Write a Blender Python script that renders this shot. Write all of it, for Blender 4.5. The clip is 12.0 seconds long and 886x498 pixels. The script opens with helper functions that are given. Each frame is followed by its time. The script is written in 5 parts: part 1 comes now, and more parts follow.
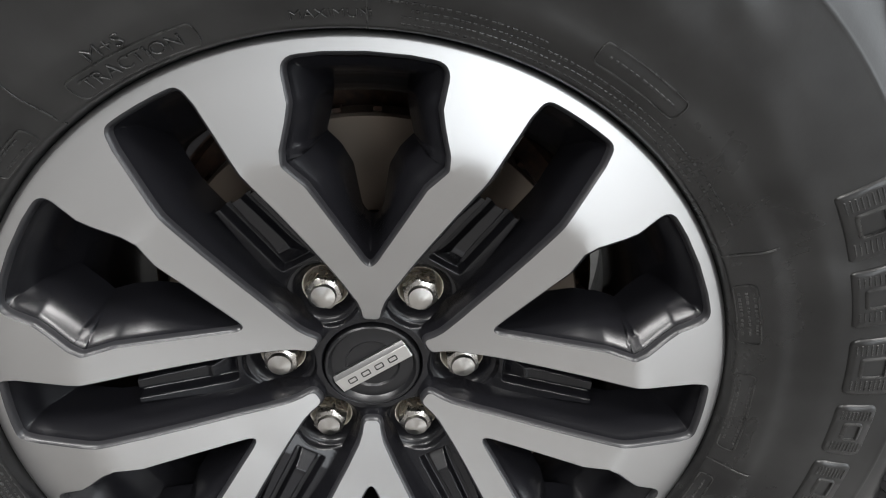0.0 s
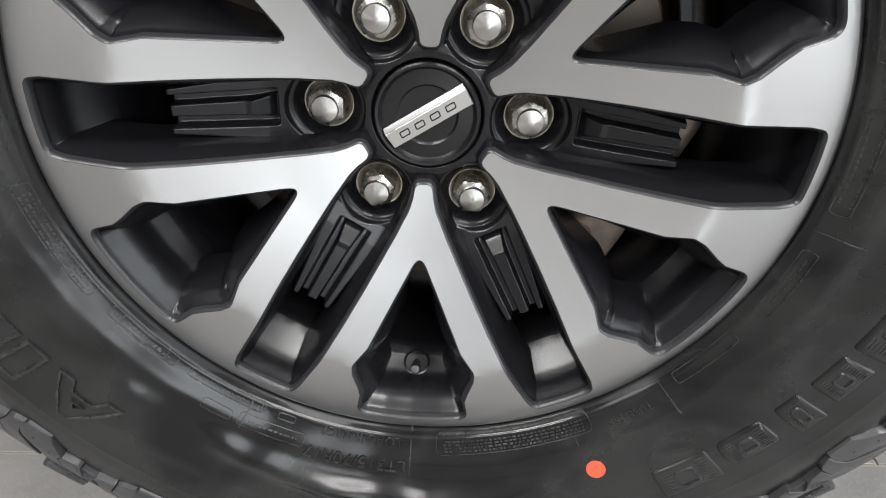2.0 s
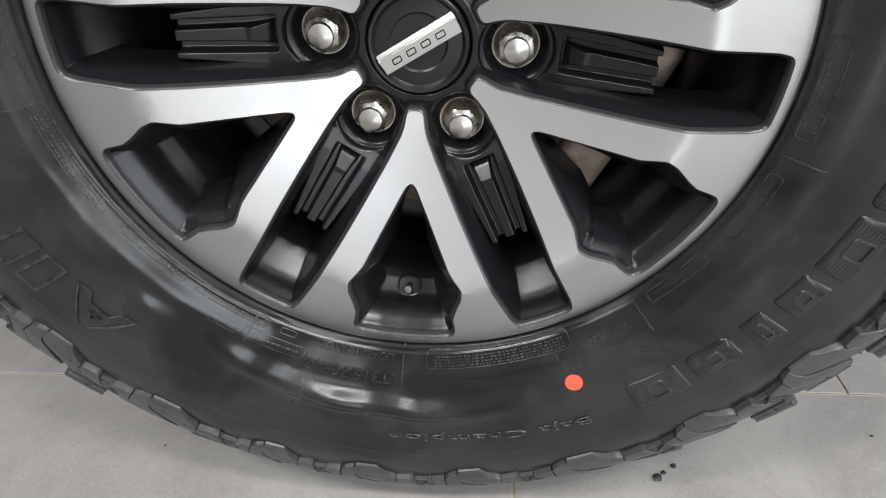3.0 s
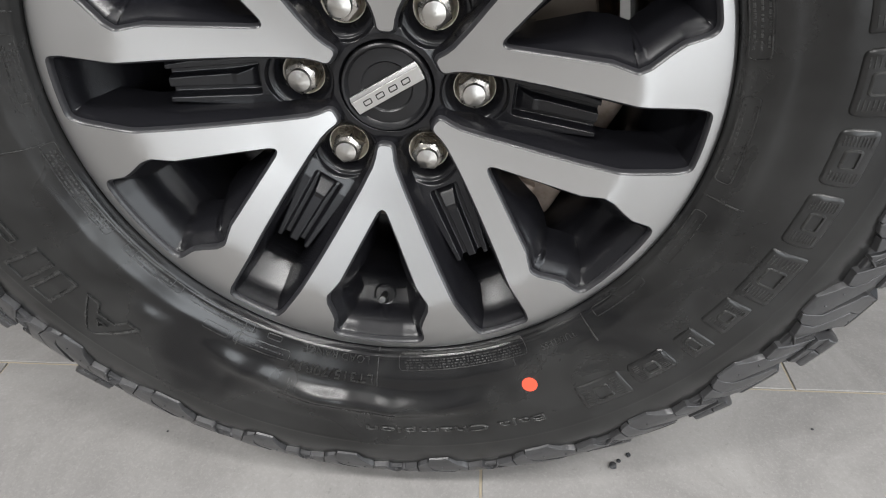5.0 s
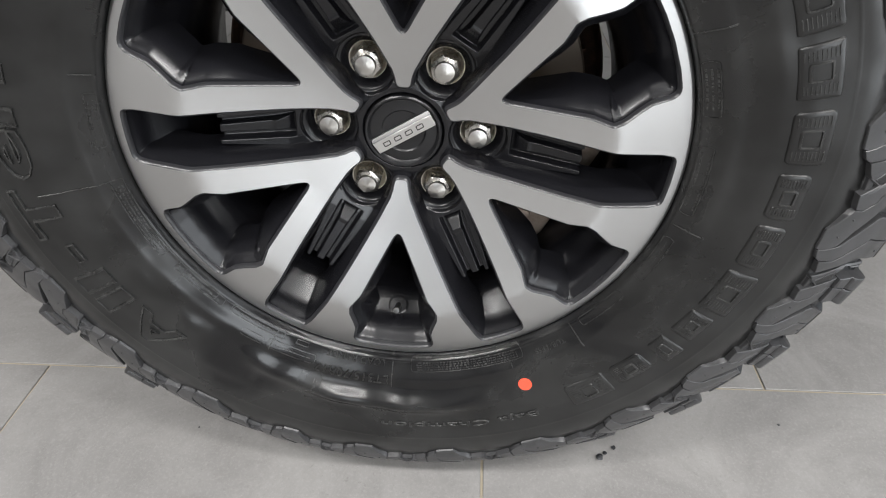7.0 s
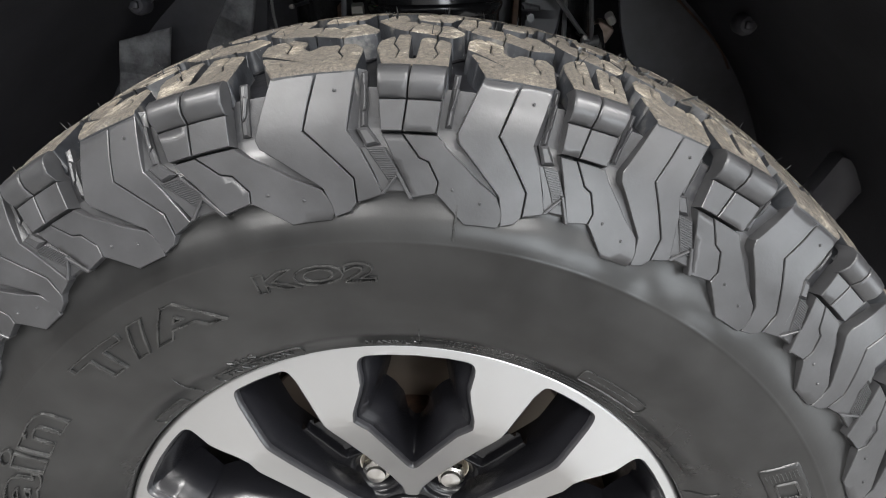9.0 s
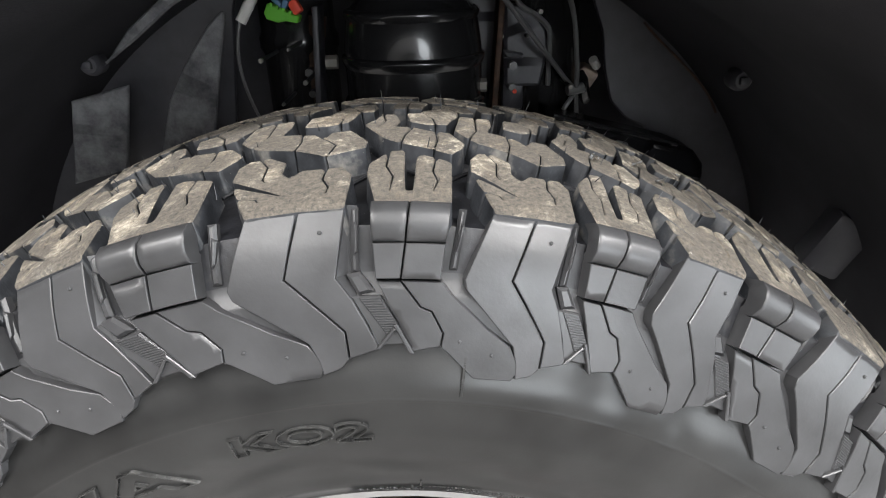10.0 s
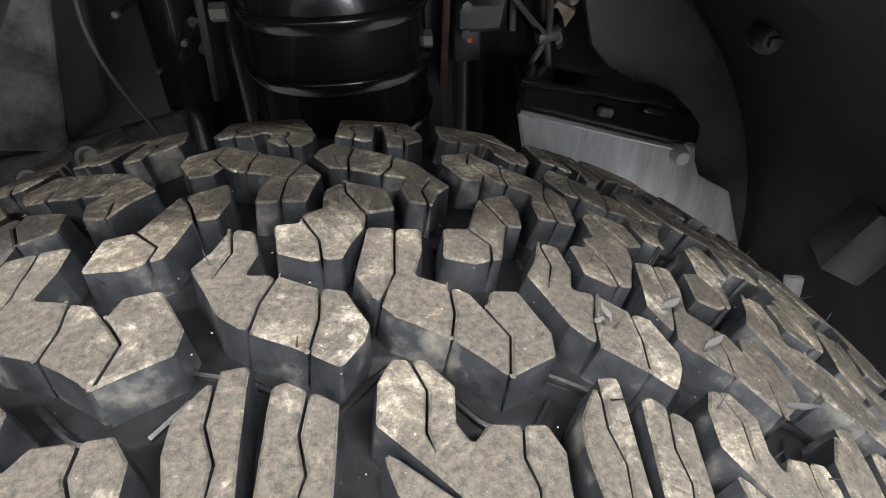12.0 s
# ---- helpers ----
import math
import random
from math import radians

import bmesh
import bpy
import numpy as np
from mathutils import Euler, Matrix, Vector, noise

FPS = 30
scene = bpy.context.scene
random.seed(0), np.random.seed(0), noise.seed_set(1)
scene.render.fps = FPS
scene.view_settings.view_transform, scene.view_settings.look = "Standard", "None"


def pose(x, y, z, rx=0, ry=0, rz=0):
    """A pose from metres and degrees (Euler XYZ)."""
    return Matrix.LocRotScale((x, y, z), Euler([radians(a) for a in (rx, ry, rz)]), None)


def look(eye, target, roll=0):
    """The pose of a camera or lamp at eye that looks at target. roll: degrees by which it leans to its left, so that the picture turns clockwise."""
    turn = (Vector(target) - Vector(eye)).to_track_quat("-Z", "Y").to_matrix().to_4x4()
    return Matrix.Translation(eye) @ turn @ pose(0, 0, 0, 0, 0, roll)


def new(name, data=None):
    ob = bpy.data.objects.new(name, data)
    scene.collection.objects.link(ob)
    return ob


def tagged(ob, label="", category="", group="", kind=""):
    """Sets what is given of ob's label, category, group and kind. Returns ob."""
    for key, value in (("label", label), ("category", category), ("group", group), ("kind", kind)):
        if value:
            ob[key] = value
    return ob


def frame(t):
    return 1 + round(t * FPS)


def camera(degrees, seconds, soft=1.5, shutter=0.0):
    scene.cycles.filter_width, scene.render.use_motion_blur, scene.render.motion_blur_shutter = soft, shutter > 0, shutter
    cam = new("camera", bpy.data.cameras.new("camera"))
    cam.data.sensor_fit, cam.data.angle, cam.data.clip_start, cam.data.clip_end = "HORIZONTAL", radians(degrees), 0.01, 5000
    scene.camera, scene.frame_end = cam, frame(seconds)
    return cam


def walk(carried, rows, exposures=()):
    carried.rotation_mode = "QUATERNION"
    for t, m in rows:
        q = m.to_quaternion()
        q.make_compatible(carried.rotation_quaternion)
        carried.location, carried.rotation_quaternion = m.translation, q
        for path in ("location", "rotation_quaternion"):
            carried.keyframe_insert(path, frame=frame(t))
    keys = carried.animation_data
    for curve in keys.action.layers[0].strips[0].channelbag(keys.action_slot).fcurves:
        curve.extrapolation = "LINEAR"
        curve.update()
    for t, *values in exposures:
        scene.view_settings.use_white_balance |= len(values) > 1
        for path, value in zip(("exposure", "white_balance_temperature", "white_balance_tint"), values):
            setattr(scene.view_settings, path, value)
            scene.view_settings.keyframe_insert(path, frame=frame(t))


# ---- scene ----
EXPOSURES = [(0.0, -0.18), (1.0, -0.24), (2.5, -0.08), (6.7, -0.10), (8.3, -0.02), (8.5, 0.04), (9.0, 0.40), (9.5, 0.54), (10.5, 0.74), (11.2, 0.88), (12.0, 0.92)]
cam = camera(73.23, 12.0, soft=1.05)
PATH = [
    (0, (0.0424, -0.3162, 0.7018), (0.0747, 0.5773, 0.2539), -2.14),
    (0.5, (0.0325, -0.3137, 0.6868), (0.0080, 0.5592, 0.1996), -2.11),
    (1, (0.0309, -0.3223, 0.6494), (-0.0162, 0.5402, 0.1457), -2.07),
    (1.5, (0.0335, -0.3264, 0.6143), (-0.0196, 0.5313, 0.1028), -2.11),
    (2, (0.0293, -0.3359, 0.5580), (-0.0205, 0.5166, 0.0376), -1.92),
    (2.5, (0.0329, -0.3543, 0.5429), (-0.0199, 0.4786, -0.0080), -1.84),
    (2.7, (0.0371, -0.3620, 0.5468), (-0.0190, 0.4613, -0.0181), -1.84),
    (4.3, (0.0734, -0.3896, 0.5999), (0.0083, 0.4013, -0.0087), -1.61),
    (4.5, (0.0795, -0.3910, 0.6219), (0.0145, 0.3989, 0.0121), -1.66),
    (5, (0.0754, -0.3909, 0.6126), (0.0108, 0.3948, -0.0026), -1.64),
    (5.5, (0.0685, -0.4056, 0.6133), (0.0045, 0.3779, -0.0049), -1.58),
    (6, (0.0695, -0.4261, 0.6265), (0.0066, 0.3560, 0.0065), -1.56),
    (6.5, (0.0725, -0.4422, 0.6341), (0.0100, 0.3396, 0.0137), -1.45),
    (6.7, (0.0724, -0.4465, 0.6441), (0.0099, 0.3358, 0.0244), -1.43),
    (8.3, (0.0580, -0.3934, 0.8676), (0.0142, 0.4758, 0.3752), -1.47),
    (8.5, (0.0581, -0.3770, 0.8808), (0.0105, 0.5071, 0.4159), -1.47),
    (9, (0.0537, -0.3513, 0.9096), (0.0168, 0.5467, 0.4712), -1.61),
    (9.5, (0.0443, -0.3230, 0.9322), (0.0230, 0.5786, 0.5002), -1.76),
    (10, (0.0379, -0.2780, 0.9587), (0.0466, 0.6240, 0.5270), -1.92),
    (10.5, (0.0259, -0.2314, 0.9781), (0.0616, 0.6673, 0.5410), -1.83),
    (11, (0.0344, -0.1663, 0.9902), (0.0915, 0.7298, 0.5500), -1.84),
    (11.5, (0.0538, -0.1141, 0.9958), (0.1168, 0.7587, 0.5119), -1.84),
    (12, (0.0686, -0.0818, 0.9905), (0.1283, 0.7256, 0.4035), -2.02),
]
walk(cam, [(t, look(eye, target, roll)) for t, eye, target, roll in PATH], exposures=EXPOSURES)

# ---- light: a closed bay with ceiling panels and daylight through an open door ----
world = bpy.data.worlds.new("bay_world")
scene.world = world
world.use_nodes = True
world.node_tree.nodes["Background"].inputs[0].default_value = (0.86, 0.93, 1.0, 1)
world.node_tree.nodes["Background"].inputs[1].default_value = 2.2


def panel_light(name, matrix, sx, sy, watts, colour=(1.0, 0.985, 0.97)):
    lamp = bpy.data.lights.new(name, "AREA")
    lamp.shape, lamp.size, lamp.size_y, lamp.energy = "RECTANGLE", sx, sy, watts
    lamp.color = colour
    ob = new(name, lamp)
    ob.matrix_world = matrix
    return ob


for lx, ly in ((-1.7, -1.3), (1.5, -1.3), (-1.7, -3.2), (1.5, -3.2)):
    panel_light("ceiling_panel_lamp", pose(lx, ly, 3.34), 1.8, 0.35, 118)
panel_light("door_daylight", pose(1.7, -4.42, 1.25, 90, 0, 0), 1.6, 2.3, 60, (0.93, 0.97, 1.0))
panel_light("door_daylight", pose(2.57, -1.1, 1.25, 90, 0, 90), 2.6, 2.3, 44, (0.95, 0.98, 1.0))

# ---- materials ----
def material(name, colour, rough=0.5, metal=0.0, spec=0.5, coat=0.0):
    m = bpy.data.materials.new(name)
    m.use_nodes = True
    b = m.node_tree.nodes["Principled BSDF"]
    b.inputs["Base Color"].default_value = (*colour, 1)
    b.inputs["Roughness"].default_value = rough
    b.inputs["Metallic"].default_value = metal
    b.inputs["Specular IOR Level"].default_value = spec
    b.inputs["Coat Weight"].default_value = coat
    return m


def add(m, kind, **values):
    node = m.node_tree.nodes.new(kind)
    for k, v in values.items():
        if k in node.inputs:
            node.inputs[k].default_value = v
    return node


def wire(m, a, b):
    m.node_tree.links.new(a, b)


def noise_of(m, scale, detail=4.0, rough=0.6, stretch=None, distort=0.0):
    co = add(m, "ShaderNodeTexCoord")
    n = add(m, "ShaderNodeTexNoise", Scale=scale, Detail=detail, Roughness=rough, Distortion=distort)
    if stretch:
        mp = add(m, "ShaderNodeMapping")
        mp.inputs["Scale"].default_value = stretch
        wire(m, co.outputs["Object"], mp.inputs["Vector"])
        wire(m, mp.outputs["Vector"], n.inputs["Vector"])
    else:
        wire(m, co.outputs["Object"], n.inputs["Vector"])
    return n.outputs["Fac"]


def scattered(m):
    """Give each object that shares a mesh its own stretch of the noise."""
    info = add(m, "ShaderNodeObjectInfo")
    far = add(m, "ShaderNodeVectorMath")
    far.operation = "SCALE"
    far.inputs[0].default_value = (37.0, 91.0, 53.0)
    wire(m, info.outputs["Random"], far.inputs["Scale"])
    for node in [n for n in m.node_tree.nodes if n.type == "TEX_NOISE" and n.inputs["Vector"].is_linked]:
        plus = add(m, "ShaderNodeVectorMath")
        wire(m, node.inputs["Vector"].links[0].from_socket, plus.inputs[0])
        wire(m, far.outputs["Vector"], plus.inputs[1])
        wire(m, plus.outputs["Vector"], node.inputs["Vector"])


def ramp(m, fac, *stops):
    r = add(m, "ShaderNodeValToRGB")
    while len(r.color_ramp.elements) < len(stops):
        r.color_ramp.elements.new(0.5)
    for e, (p, c) in zip(r.color_ramp.elements, stops):
        e.position, e.color = p, (*c, 1) if isinstance(c, tuple) else (c, c, c, 1)
    wire(m, fac, r.inputs["Fac"])
    return r.outputs["Color"]


def bump(m, height, strength, distance):
    b = add(m, "ShaderNodeBump", Strength=strength, Distance=distance)
    wire(m, height, b.inputs["Height"])
    bsdf = m.node_tree.nodes["Principled BSDF"]
    if bsdf.inputs["Normal"].is_linked:
        wire(m, bsdf.inputs["Normal"].links[0].from_socket, b.inputs["Normal"])
    wire(m, b.outputs["Normal"], bsdf.inputs["Normal"])


def mix(m, fac, a, b):
    x = add(m, "ShaderNodeMix")
    x.data_type = "RGBA"
    wire(m, fac, x.inputs["Factor"])
    for v, s in ((a, x.inputs[6]), (b, x.inputs[7])):
        if isinstance(v, tuple):
            s.default_value = (*v, 1)
        else:
            wire(m, v, s)
    return x.outputs[2]


def into(m, socket, name):
    wire(m, socket, m.node_tree.nodes["Principled BSDF"].inputs[name])


# sidewall rubber: satin black, wet-looking and darker where tyre dressing ran down near the rim
RUBBER = material("sidewall_rubber", (0.008, 0.008, 0.008), 0.4, spec=0.45)
co_r = add(RUBBER, "ShaderNodeTexCoord")
low = add(RUBBER, "ShaderNodeSeparateXYZ")
wire(RUBBER, co_r.outputs["Object"], low.inputs[0])
round_r = add(RUBBER, "ShaderNodeVectorMath")
round_r.operation = "MULTIPLY"
round_r.inputs[1].default_value = (1, 0, 1)
wire(RUBBER, co_r.outputs["Object"], round_r.inputs[0])
reach = add(RUBBER, "ShaderNodeVectorMath")
reach.operation = "LENGTH"
wire(RUBBER, round_r.outputs["Vector"], reach.inputs[0])
wet = add(RUBBER, "ShaderNodeMath")
wet.operation = "MULTIPLY_ADD"
wet.inputs[1].default_value = 0.42
wire(RUBBER, low.outputs["Z"], wet.inputs[0])
wire(RUBBER, noise_of(RUBBER, 9, 7, 0.60, distort=1.0), wet.inputs[2])
runs = add(RUBBER, "ShaderNodeMath")
runs.operation = "MULTIPLY_ADD"
runs.inputs[1].default_value = 2.6
wire(RUBBER, reach.outputs["Value"], runs.inputs[0])
wire(RUBBER, wet.outputs[0], runs.inputs[2])
shift = add(RUBBER, "ShaderNodeMath")
shift.operation = "SUBTRACT"
shift.inputs[1].default_value = 0.64
wire(RUBBER, runs.outputs[0], shift.inputs[0])
into(RUBBER, ramp(RUBBER, shift.outputs[0], (0.34, 0.19), (0.41, 0.22), (0.48, 0.27), (0.60, 0.29)), "Roughness")
tone = ramp(RUBBER, noise_of(RUBBER, 14, 5), (0.34, (0.0060, 0.0060, 0.0060)), (0.66, (0.0180, 0.0180, 0.0178)))
into(RUBBER, mix(RUBBER, ramp(RUBBER, shift.outputs[0], (0.34, 0.0), (0.50, 1.0)), (0.0045, 0.0045, 0.005), tone), "Base Color")
bump(RUBBER, noise_of(RUBBER, 1100, 2), 0.05, 0.0004)
bump(RUBBER, noise_of(RUBBER, 75, 4, 0.6), 0.09, 0.0012)
bump(RUBBER, noise_of(RUBBER, 10, 1.0, 0.5, distort=0.6), 0.75, 0.012)

# raised writing and mould lines: scuffed rubber, edge glints put into its greyer colour
SCUFF_GLINT = material("scuffed_glint_rubber", (0.045, 0.045, 0.044), 0.3)
into(SCUFF_GLINT, ramp(SCUFF_GLINT, noise_of(SCUFF_GLINT, 90, 5), (0.35, (0.010, 0.010, 0.010)), (0.65, (0.032, 0.032, 0.031))), "Base Color")
into(SCUFF_GLINT, ramp(SCUFF_GLINT, noise_of(SCUFF_GLINT, 60, 4), (0.35, 0.2), (0.7, 0.38)), "Roughness")

# lug rubber: dry matt grey-black
LUG = material("lug_rubber", (0.035, 0.035, 0.036), 0.42)
into(LUG, ramp(LUG, noise_of(LUG, 30, 5), (0.3, (0.024, 0.024, 0.025)), (0.7, (0.044, 0.044, 0.046))), "Base Color")
into(LUG, ramp(LUG, noise_of(LUG, 9, 4, distort=0.8), (0.35, 0.29), (0.7, 0.40)), "Roughness")
bump(LUG, noise_of(LUG, 700, 2), 0.1, 0.0004)
bump(LUG, noise_of(LUG, 60, 3), 0.15, 0.0015)
scattered(LUG)

# the running surface: rubber under dried tan mud
DUST = material("muddy_tread", (0.3, 0.26, 0.2), 0.9)
grain = ramp(DUST, noise_of(DUST, 330, 10, 0.85), (0.36, (0.070, 0.061, 0.049)), (0.50, (0.265, 0.232, 0.182)), (0.64, (0.60, 0.55, 0.46)))
clods = ramp(DUST, noise_of(DUST, 330, 10, 0.85), (0.36, (0.046, 0.038, 0.028)), (0.50, (0.125, 0.100, 0.072)), (0.66, (0.31, 0.262, 0.195)))
grain = mix(DUST, ramp(DUST, noise_of(DUST, 26, 7, 0.7, distort=0.5), (0.40, 0.0), (0.58, 1.0)), clods, grain)
across = add(DUST, "ShaderNodeSeparateXYZ")
wire(DUST, add(DUST, "ShaderNodeTexCoord").outputs["Object"], across.inputs[0])
caked = add(DUST, "ShaderNodeMath")
caked.operation = "MULTIPLY_ADD"
caked.inputs[1].default_value = 0.6
wire(DUST, across.outputs["Y"], caked.inputs[0])
wire(DUST, noise_of(DUST, 30, 9, 0.74, distort=0.8), caked.inputs[2])
worn = ramp(DUST, caked.outputs[0], (0.50, 0.0), (0.63, 1.0))
film = ramp(DUST, noise_of(DUST, 36, 10, 0.76, distort=0.8), (0.47, 0.0), (0.55, 0.92))
grain = mix(DUST, film, grain, ramp(DUST, noise_of(DUST, 300, 6, 0.75), (0.36, (0.020, 0.0185, 0.0175)), (0.66, (0.112, 0.100, 0.086))))
specks = ramp(DUST, noise_of(DUST, 640, 3, 0.6), (0.66, 0.0), (0.72, 0.8))
grain = mix(DUST, specks, grain, (0.56, 0.53, 0.47))
into(DUST, mix(DUST, worn, ramp(DUST, noise_of(DUST, 420, 6, 0.75), (0.35, (0.036, 0.033, 0.030)), (0.7, (0.135, 0.115, 0.090))), grain), "Base Color")
DUST.node_tree.nodes["Principled BSDF"].inputs["Roughness"].default_value = 0.88
bump(DUST, noise_of(DUST, 520, 6, 0.75), 0.7, 0.0014)
bump(DUST, noise_of(DUST, 60, 4), 0.4, 0.003)
scattered(DUST)

# block walls and groove floors: blue-grey rubber with a film of dust
GROOVE = material("groove_rubber", (0.03, 0.032, 0.036), 0.5)
into(GROOVE, ramp(GROOVE, noise_of(GROOVE, 48, 7, 0.62), (0.38, (0.008, 0.009, 0.011)), (0.55, (0.024, 0.026, 0.030)), (0.70, (0.125, 0.118, 0.106))), "Base Color")
bump(GROOVE, noise_of(GROOVE, 500, 3), 0.3, 0.0008)
scattered(GROOVE)

# groove floors: rubber that little dust reaches, the grooves' shade put into its colour
DEEP_SHADE = material("shaded_groove_rubber", (0.008, 0.008, 0.010), 0.42)
into(DEEP_SHADE, ramp(DEEP_SHADE, noise_of(DEEP_SHADE, 60, 6, 0.65), (0.4, (0.004, 0.004, 0.005)), (0.60, (0.010, 0.0105, 0.013)), (0.76, (0.05, 0.048, 0.045))), "Base Color")
bump(DEEP_SHADE, noise_of(DEEP_SHADE, 200, 4), 0.3, 0.001)
GRIT = material("pale_grit", (0.26, 0.245, 0.215), 0.85)

# machined aluminium with turning lines round the axle
MACHINED = material("machined_aluminium", (0.50, 0.50, 0.50), 0.30, 1.0)
co_m = add(MACHINED, "ShaderNodeTexCoord")
flat = add(MACHINED, "ShaderNodeVectorMath")
flat.operation = "MULTIPLY"
flat.inputs[1].default_value = (1, 0, 1)
wire(MACHINED, co_m.outputs["Object"], flat.inputs[0])
dist = add(MACHINED, "ShaderNodeVectorMath")
dist.operation = "LENGTH"
wire(MACHINED, flat.outputs["Vector"], dist.inputs[0])
rings_n = add(MACHINED, "ShaderNodeTexNoise", Scale=4200.0, Detail=2.0)
rings_n.noise_dimensions = "1D"
wire(MACHINED, dist.outputs["Value"], rings_n.inputs["W"])
into(MACHINED, ramp(MACHINED, rings_n.outputs["Fac"], (0.3, 0.40), (0.7, 0.42)), "Roughness")
bump(MACHINED, rings_n.outputs["Fac"], 0.006, 0.0003)
MACHINED.node_tree.nodes["Principled BSDF"].inputs["Anisotropic"].default_value = 0.5
tang = add(MACHINED, "ShaderNodeTangent")
tang.direction_type, tang.axis = "RADIAL", "Y"
wire(MACHINED, tang.outputs["Tangent"], MACHINED.node_tree.nodes["Principled BSDF"].inputs["Tangent"])

BLACK = material("gloss_black_paint", (0.0068, 0.0068, 0.0082), 0.2, spec=0.42)
bump(BLACK, noise_of(BLACK, 60, 2), 0.012, 0.001)
into(BLACK, ramp(BLACK, noise_of(BLACK, 40, 4), (0.3, 0.235), (0.7, 0.27)), "Roughness")
CAP = material("satin_black_cap", (0.007, 0.007, 0.008), 0.33)
CHROME = material("polished_chrome", (0.47, 0.45, 0.42), 0.27, 1.0)
into(CHROME, ramp(CHROME, noise_of(CHROME, 260, 4), (0.3, 0.25), (0.7, 0.30)), "Roughness")
# turned tips of the wheel nuts: fine lathe marks round each nut's own axis
TURNED = material("turned_steel_tip", (0.50, 0.485, 0.46), 0.30, 1.0)
TURNED.node_tree.nodes["Principled BSDF"].inputs["Anisotropic"].default_value = 0.9
tang = add(TURNED, "ShaderNodeTangent")
tang.direction_type, tang.axis = "RADIAL", "Y"
wire(TURNED, tang.outputs["Tangent"], TURNED.node_tree.nodes["Principled BSDF"].inputs["Tangent"])
SEAT = material("bare_brownish_metal", (0.60, 0.54, 0.44), 0.38, 0.25)
into(SEAT, ramp(SEAT, noise_of(SEAT, 120, 4), (0.3, (0.50, 0.44, 0.35)), (0.7, (0.80, 0.75, 0.66))), "Base Color")
BRIGHT = material("satin_silver", (0.72, 0.72, 0.71), 0.3, 1.0)
SMOKED = material("smoked_silver", (0.30, 0.30, 0.30), 0.34, 1.0)
NUTDARK = material("dark_metal", (0.10, 0.10, 0.10), 0.35, 0.8)
BOLT = material("worn_zinc_bolt", (0.22, 0.21, 0.19), 0.5, 0.5)
RED = material("orange_red_paint", (0.80, 0.075, 0.035), 0.55)
bump(RED, noise_of(RED, 400, 3), 0.1, 0.0004)

# porcelain tile: mottled grey
TILE = material("grey_porcelain_tile", (0.33, 0.325, 0.32), 0.42)
cloud = ramp(TILE, noise_of(TILE, 6, 9, 0.72, distort=0.8), (0.32, (0.172, 0.166, 0.162)), (0.68, (0.250, 0.243, 0.236)))
speck = ramp(TILE, noise_of(TILE, 260, 6, 0.8), (0.50, 0.0), (0.76, 0.40))
pits = ramp(TILE, noise_of(TILE, 170, 6, 0.8), (0.30, 0.45), (0.42, 0.0))
into(TILE, mix(TILE, pits, mix(TILE, speck, cloud, (0.38, 0.37, 0.355)), (0.115, 0.110, 0.106)), "Base Color")
into(TILE, ramp(TILE, noise_of(TILE, 18, 5), (0.3, 0.34), (0.7, 0.52)), "Roughness")
bump(TILE, noise_of(TILE, 300, 4), 0.08, 0.0008)
scattered(TILE)
GROUT = material("tan_grout", (0.33, 0.29, 0.22), 0.85)
bump(GROUT, noise_of(GROUT, 500, 3), 0.4, 0.001)

# underbody
LINER = material("black_moulded_liner", (0.018, 0.018, 0.020), 0.45)
into(LINER, ramp(LINER, noise_of(LINER, 12, 6, 0.65), (0.3, (0.025, 0.0245, 0.029)), (0.75, (0.064, 0.063, 0.072))), "Base Color")
bump(LINER, noise_of(LINER, 350, 3), 0.25, 0.0008)
SHELL = material("black_felt_shell", (0.014, 0.014, 0.015), 0.7, spec=0.3)
bump(SHELL, noise_of(SHELL, 300, 4), 0.3, 0.001)
into(SHELL, ramp(SHELL, noise_of(SHELL, 9, 6, 0.65), (0.3, (0.018, 0.0175, 0.021)), (0.75, (0.036, 0.035, 0.040))), "Base Color")
GREYLINER = material("dusty_grey_liner", (0.11, 0.11, 0.11), 0.65)
into(GREYLINER, ramp(GREYLINER, noise_of(GREYLINER, 24, 6, 0.7), (0.36, (0.046, 0.046, 0.051)), (0.70, (0.20, 0.20, 0.205))), "Base Color")
bump(GREYLINER, noise_of(GREYLINER, 160, 5, 0.7, (1, 1, 0.12)), 0.4, 0.002)
STEEL = material("black_chassis_paint", (0.014, 0.014, 0.015), 0.24, coat=0.4)
bump(STEEL, noise_of(STEEL, 90, 4), 0.1, 0.002)
RUST = material("rusty_cast_iron", (0.16, 0.095, 0.06), 0.7, 0.3)
into(RUST, ramp(RUST, noise_of(RUST, 60, 6, 0.7), (0.3, (0.022, 0.016, 0.013)), (0.6, (0.085, 0.045, 0.028)), (0.8, (0.20, 0.13, 0.09))), "Base Color")
CAST = material("tan_grey_cast_metal", (0.32, 0.27, 0.23), 0.5, 0.4)
into(CAST, ramp(CAST, noise_of(CAST, 70, 5), (0.3, (0.24, 0.18, 0.14)), (0.7, (0.48, 0.39, 0.33))), "Base Color")
DISC = material("brake_disc_iron", (0.22, 0.18, 0.145), 0.42, 0.6)
PALE = material("pale_plastic", (0.55, 0.54, 0.51), 0.5)
# bevels: paler copy of the black paint, their sheen put into the colour
EDGE = material("lit_edge_paint", (0.022, 0.022, 0.024), 0.30)
GREEN = material("green_plastic", (0.13, 0.50, 0.03), 0.45)
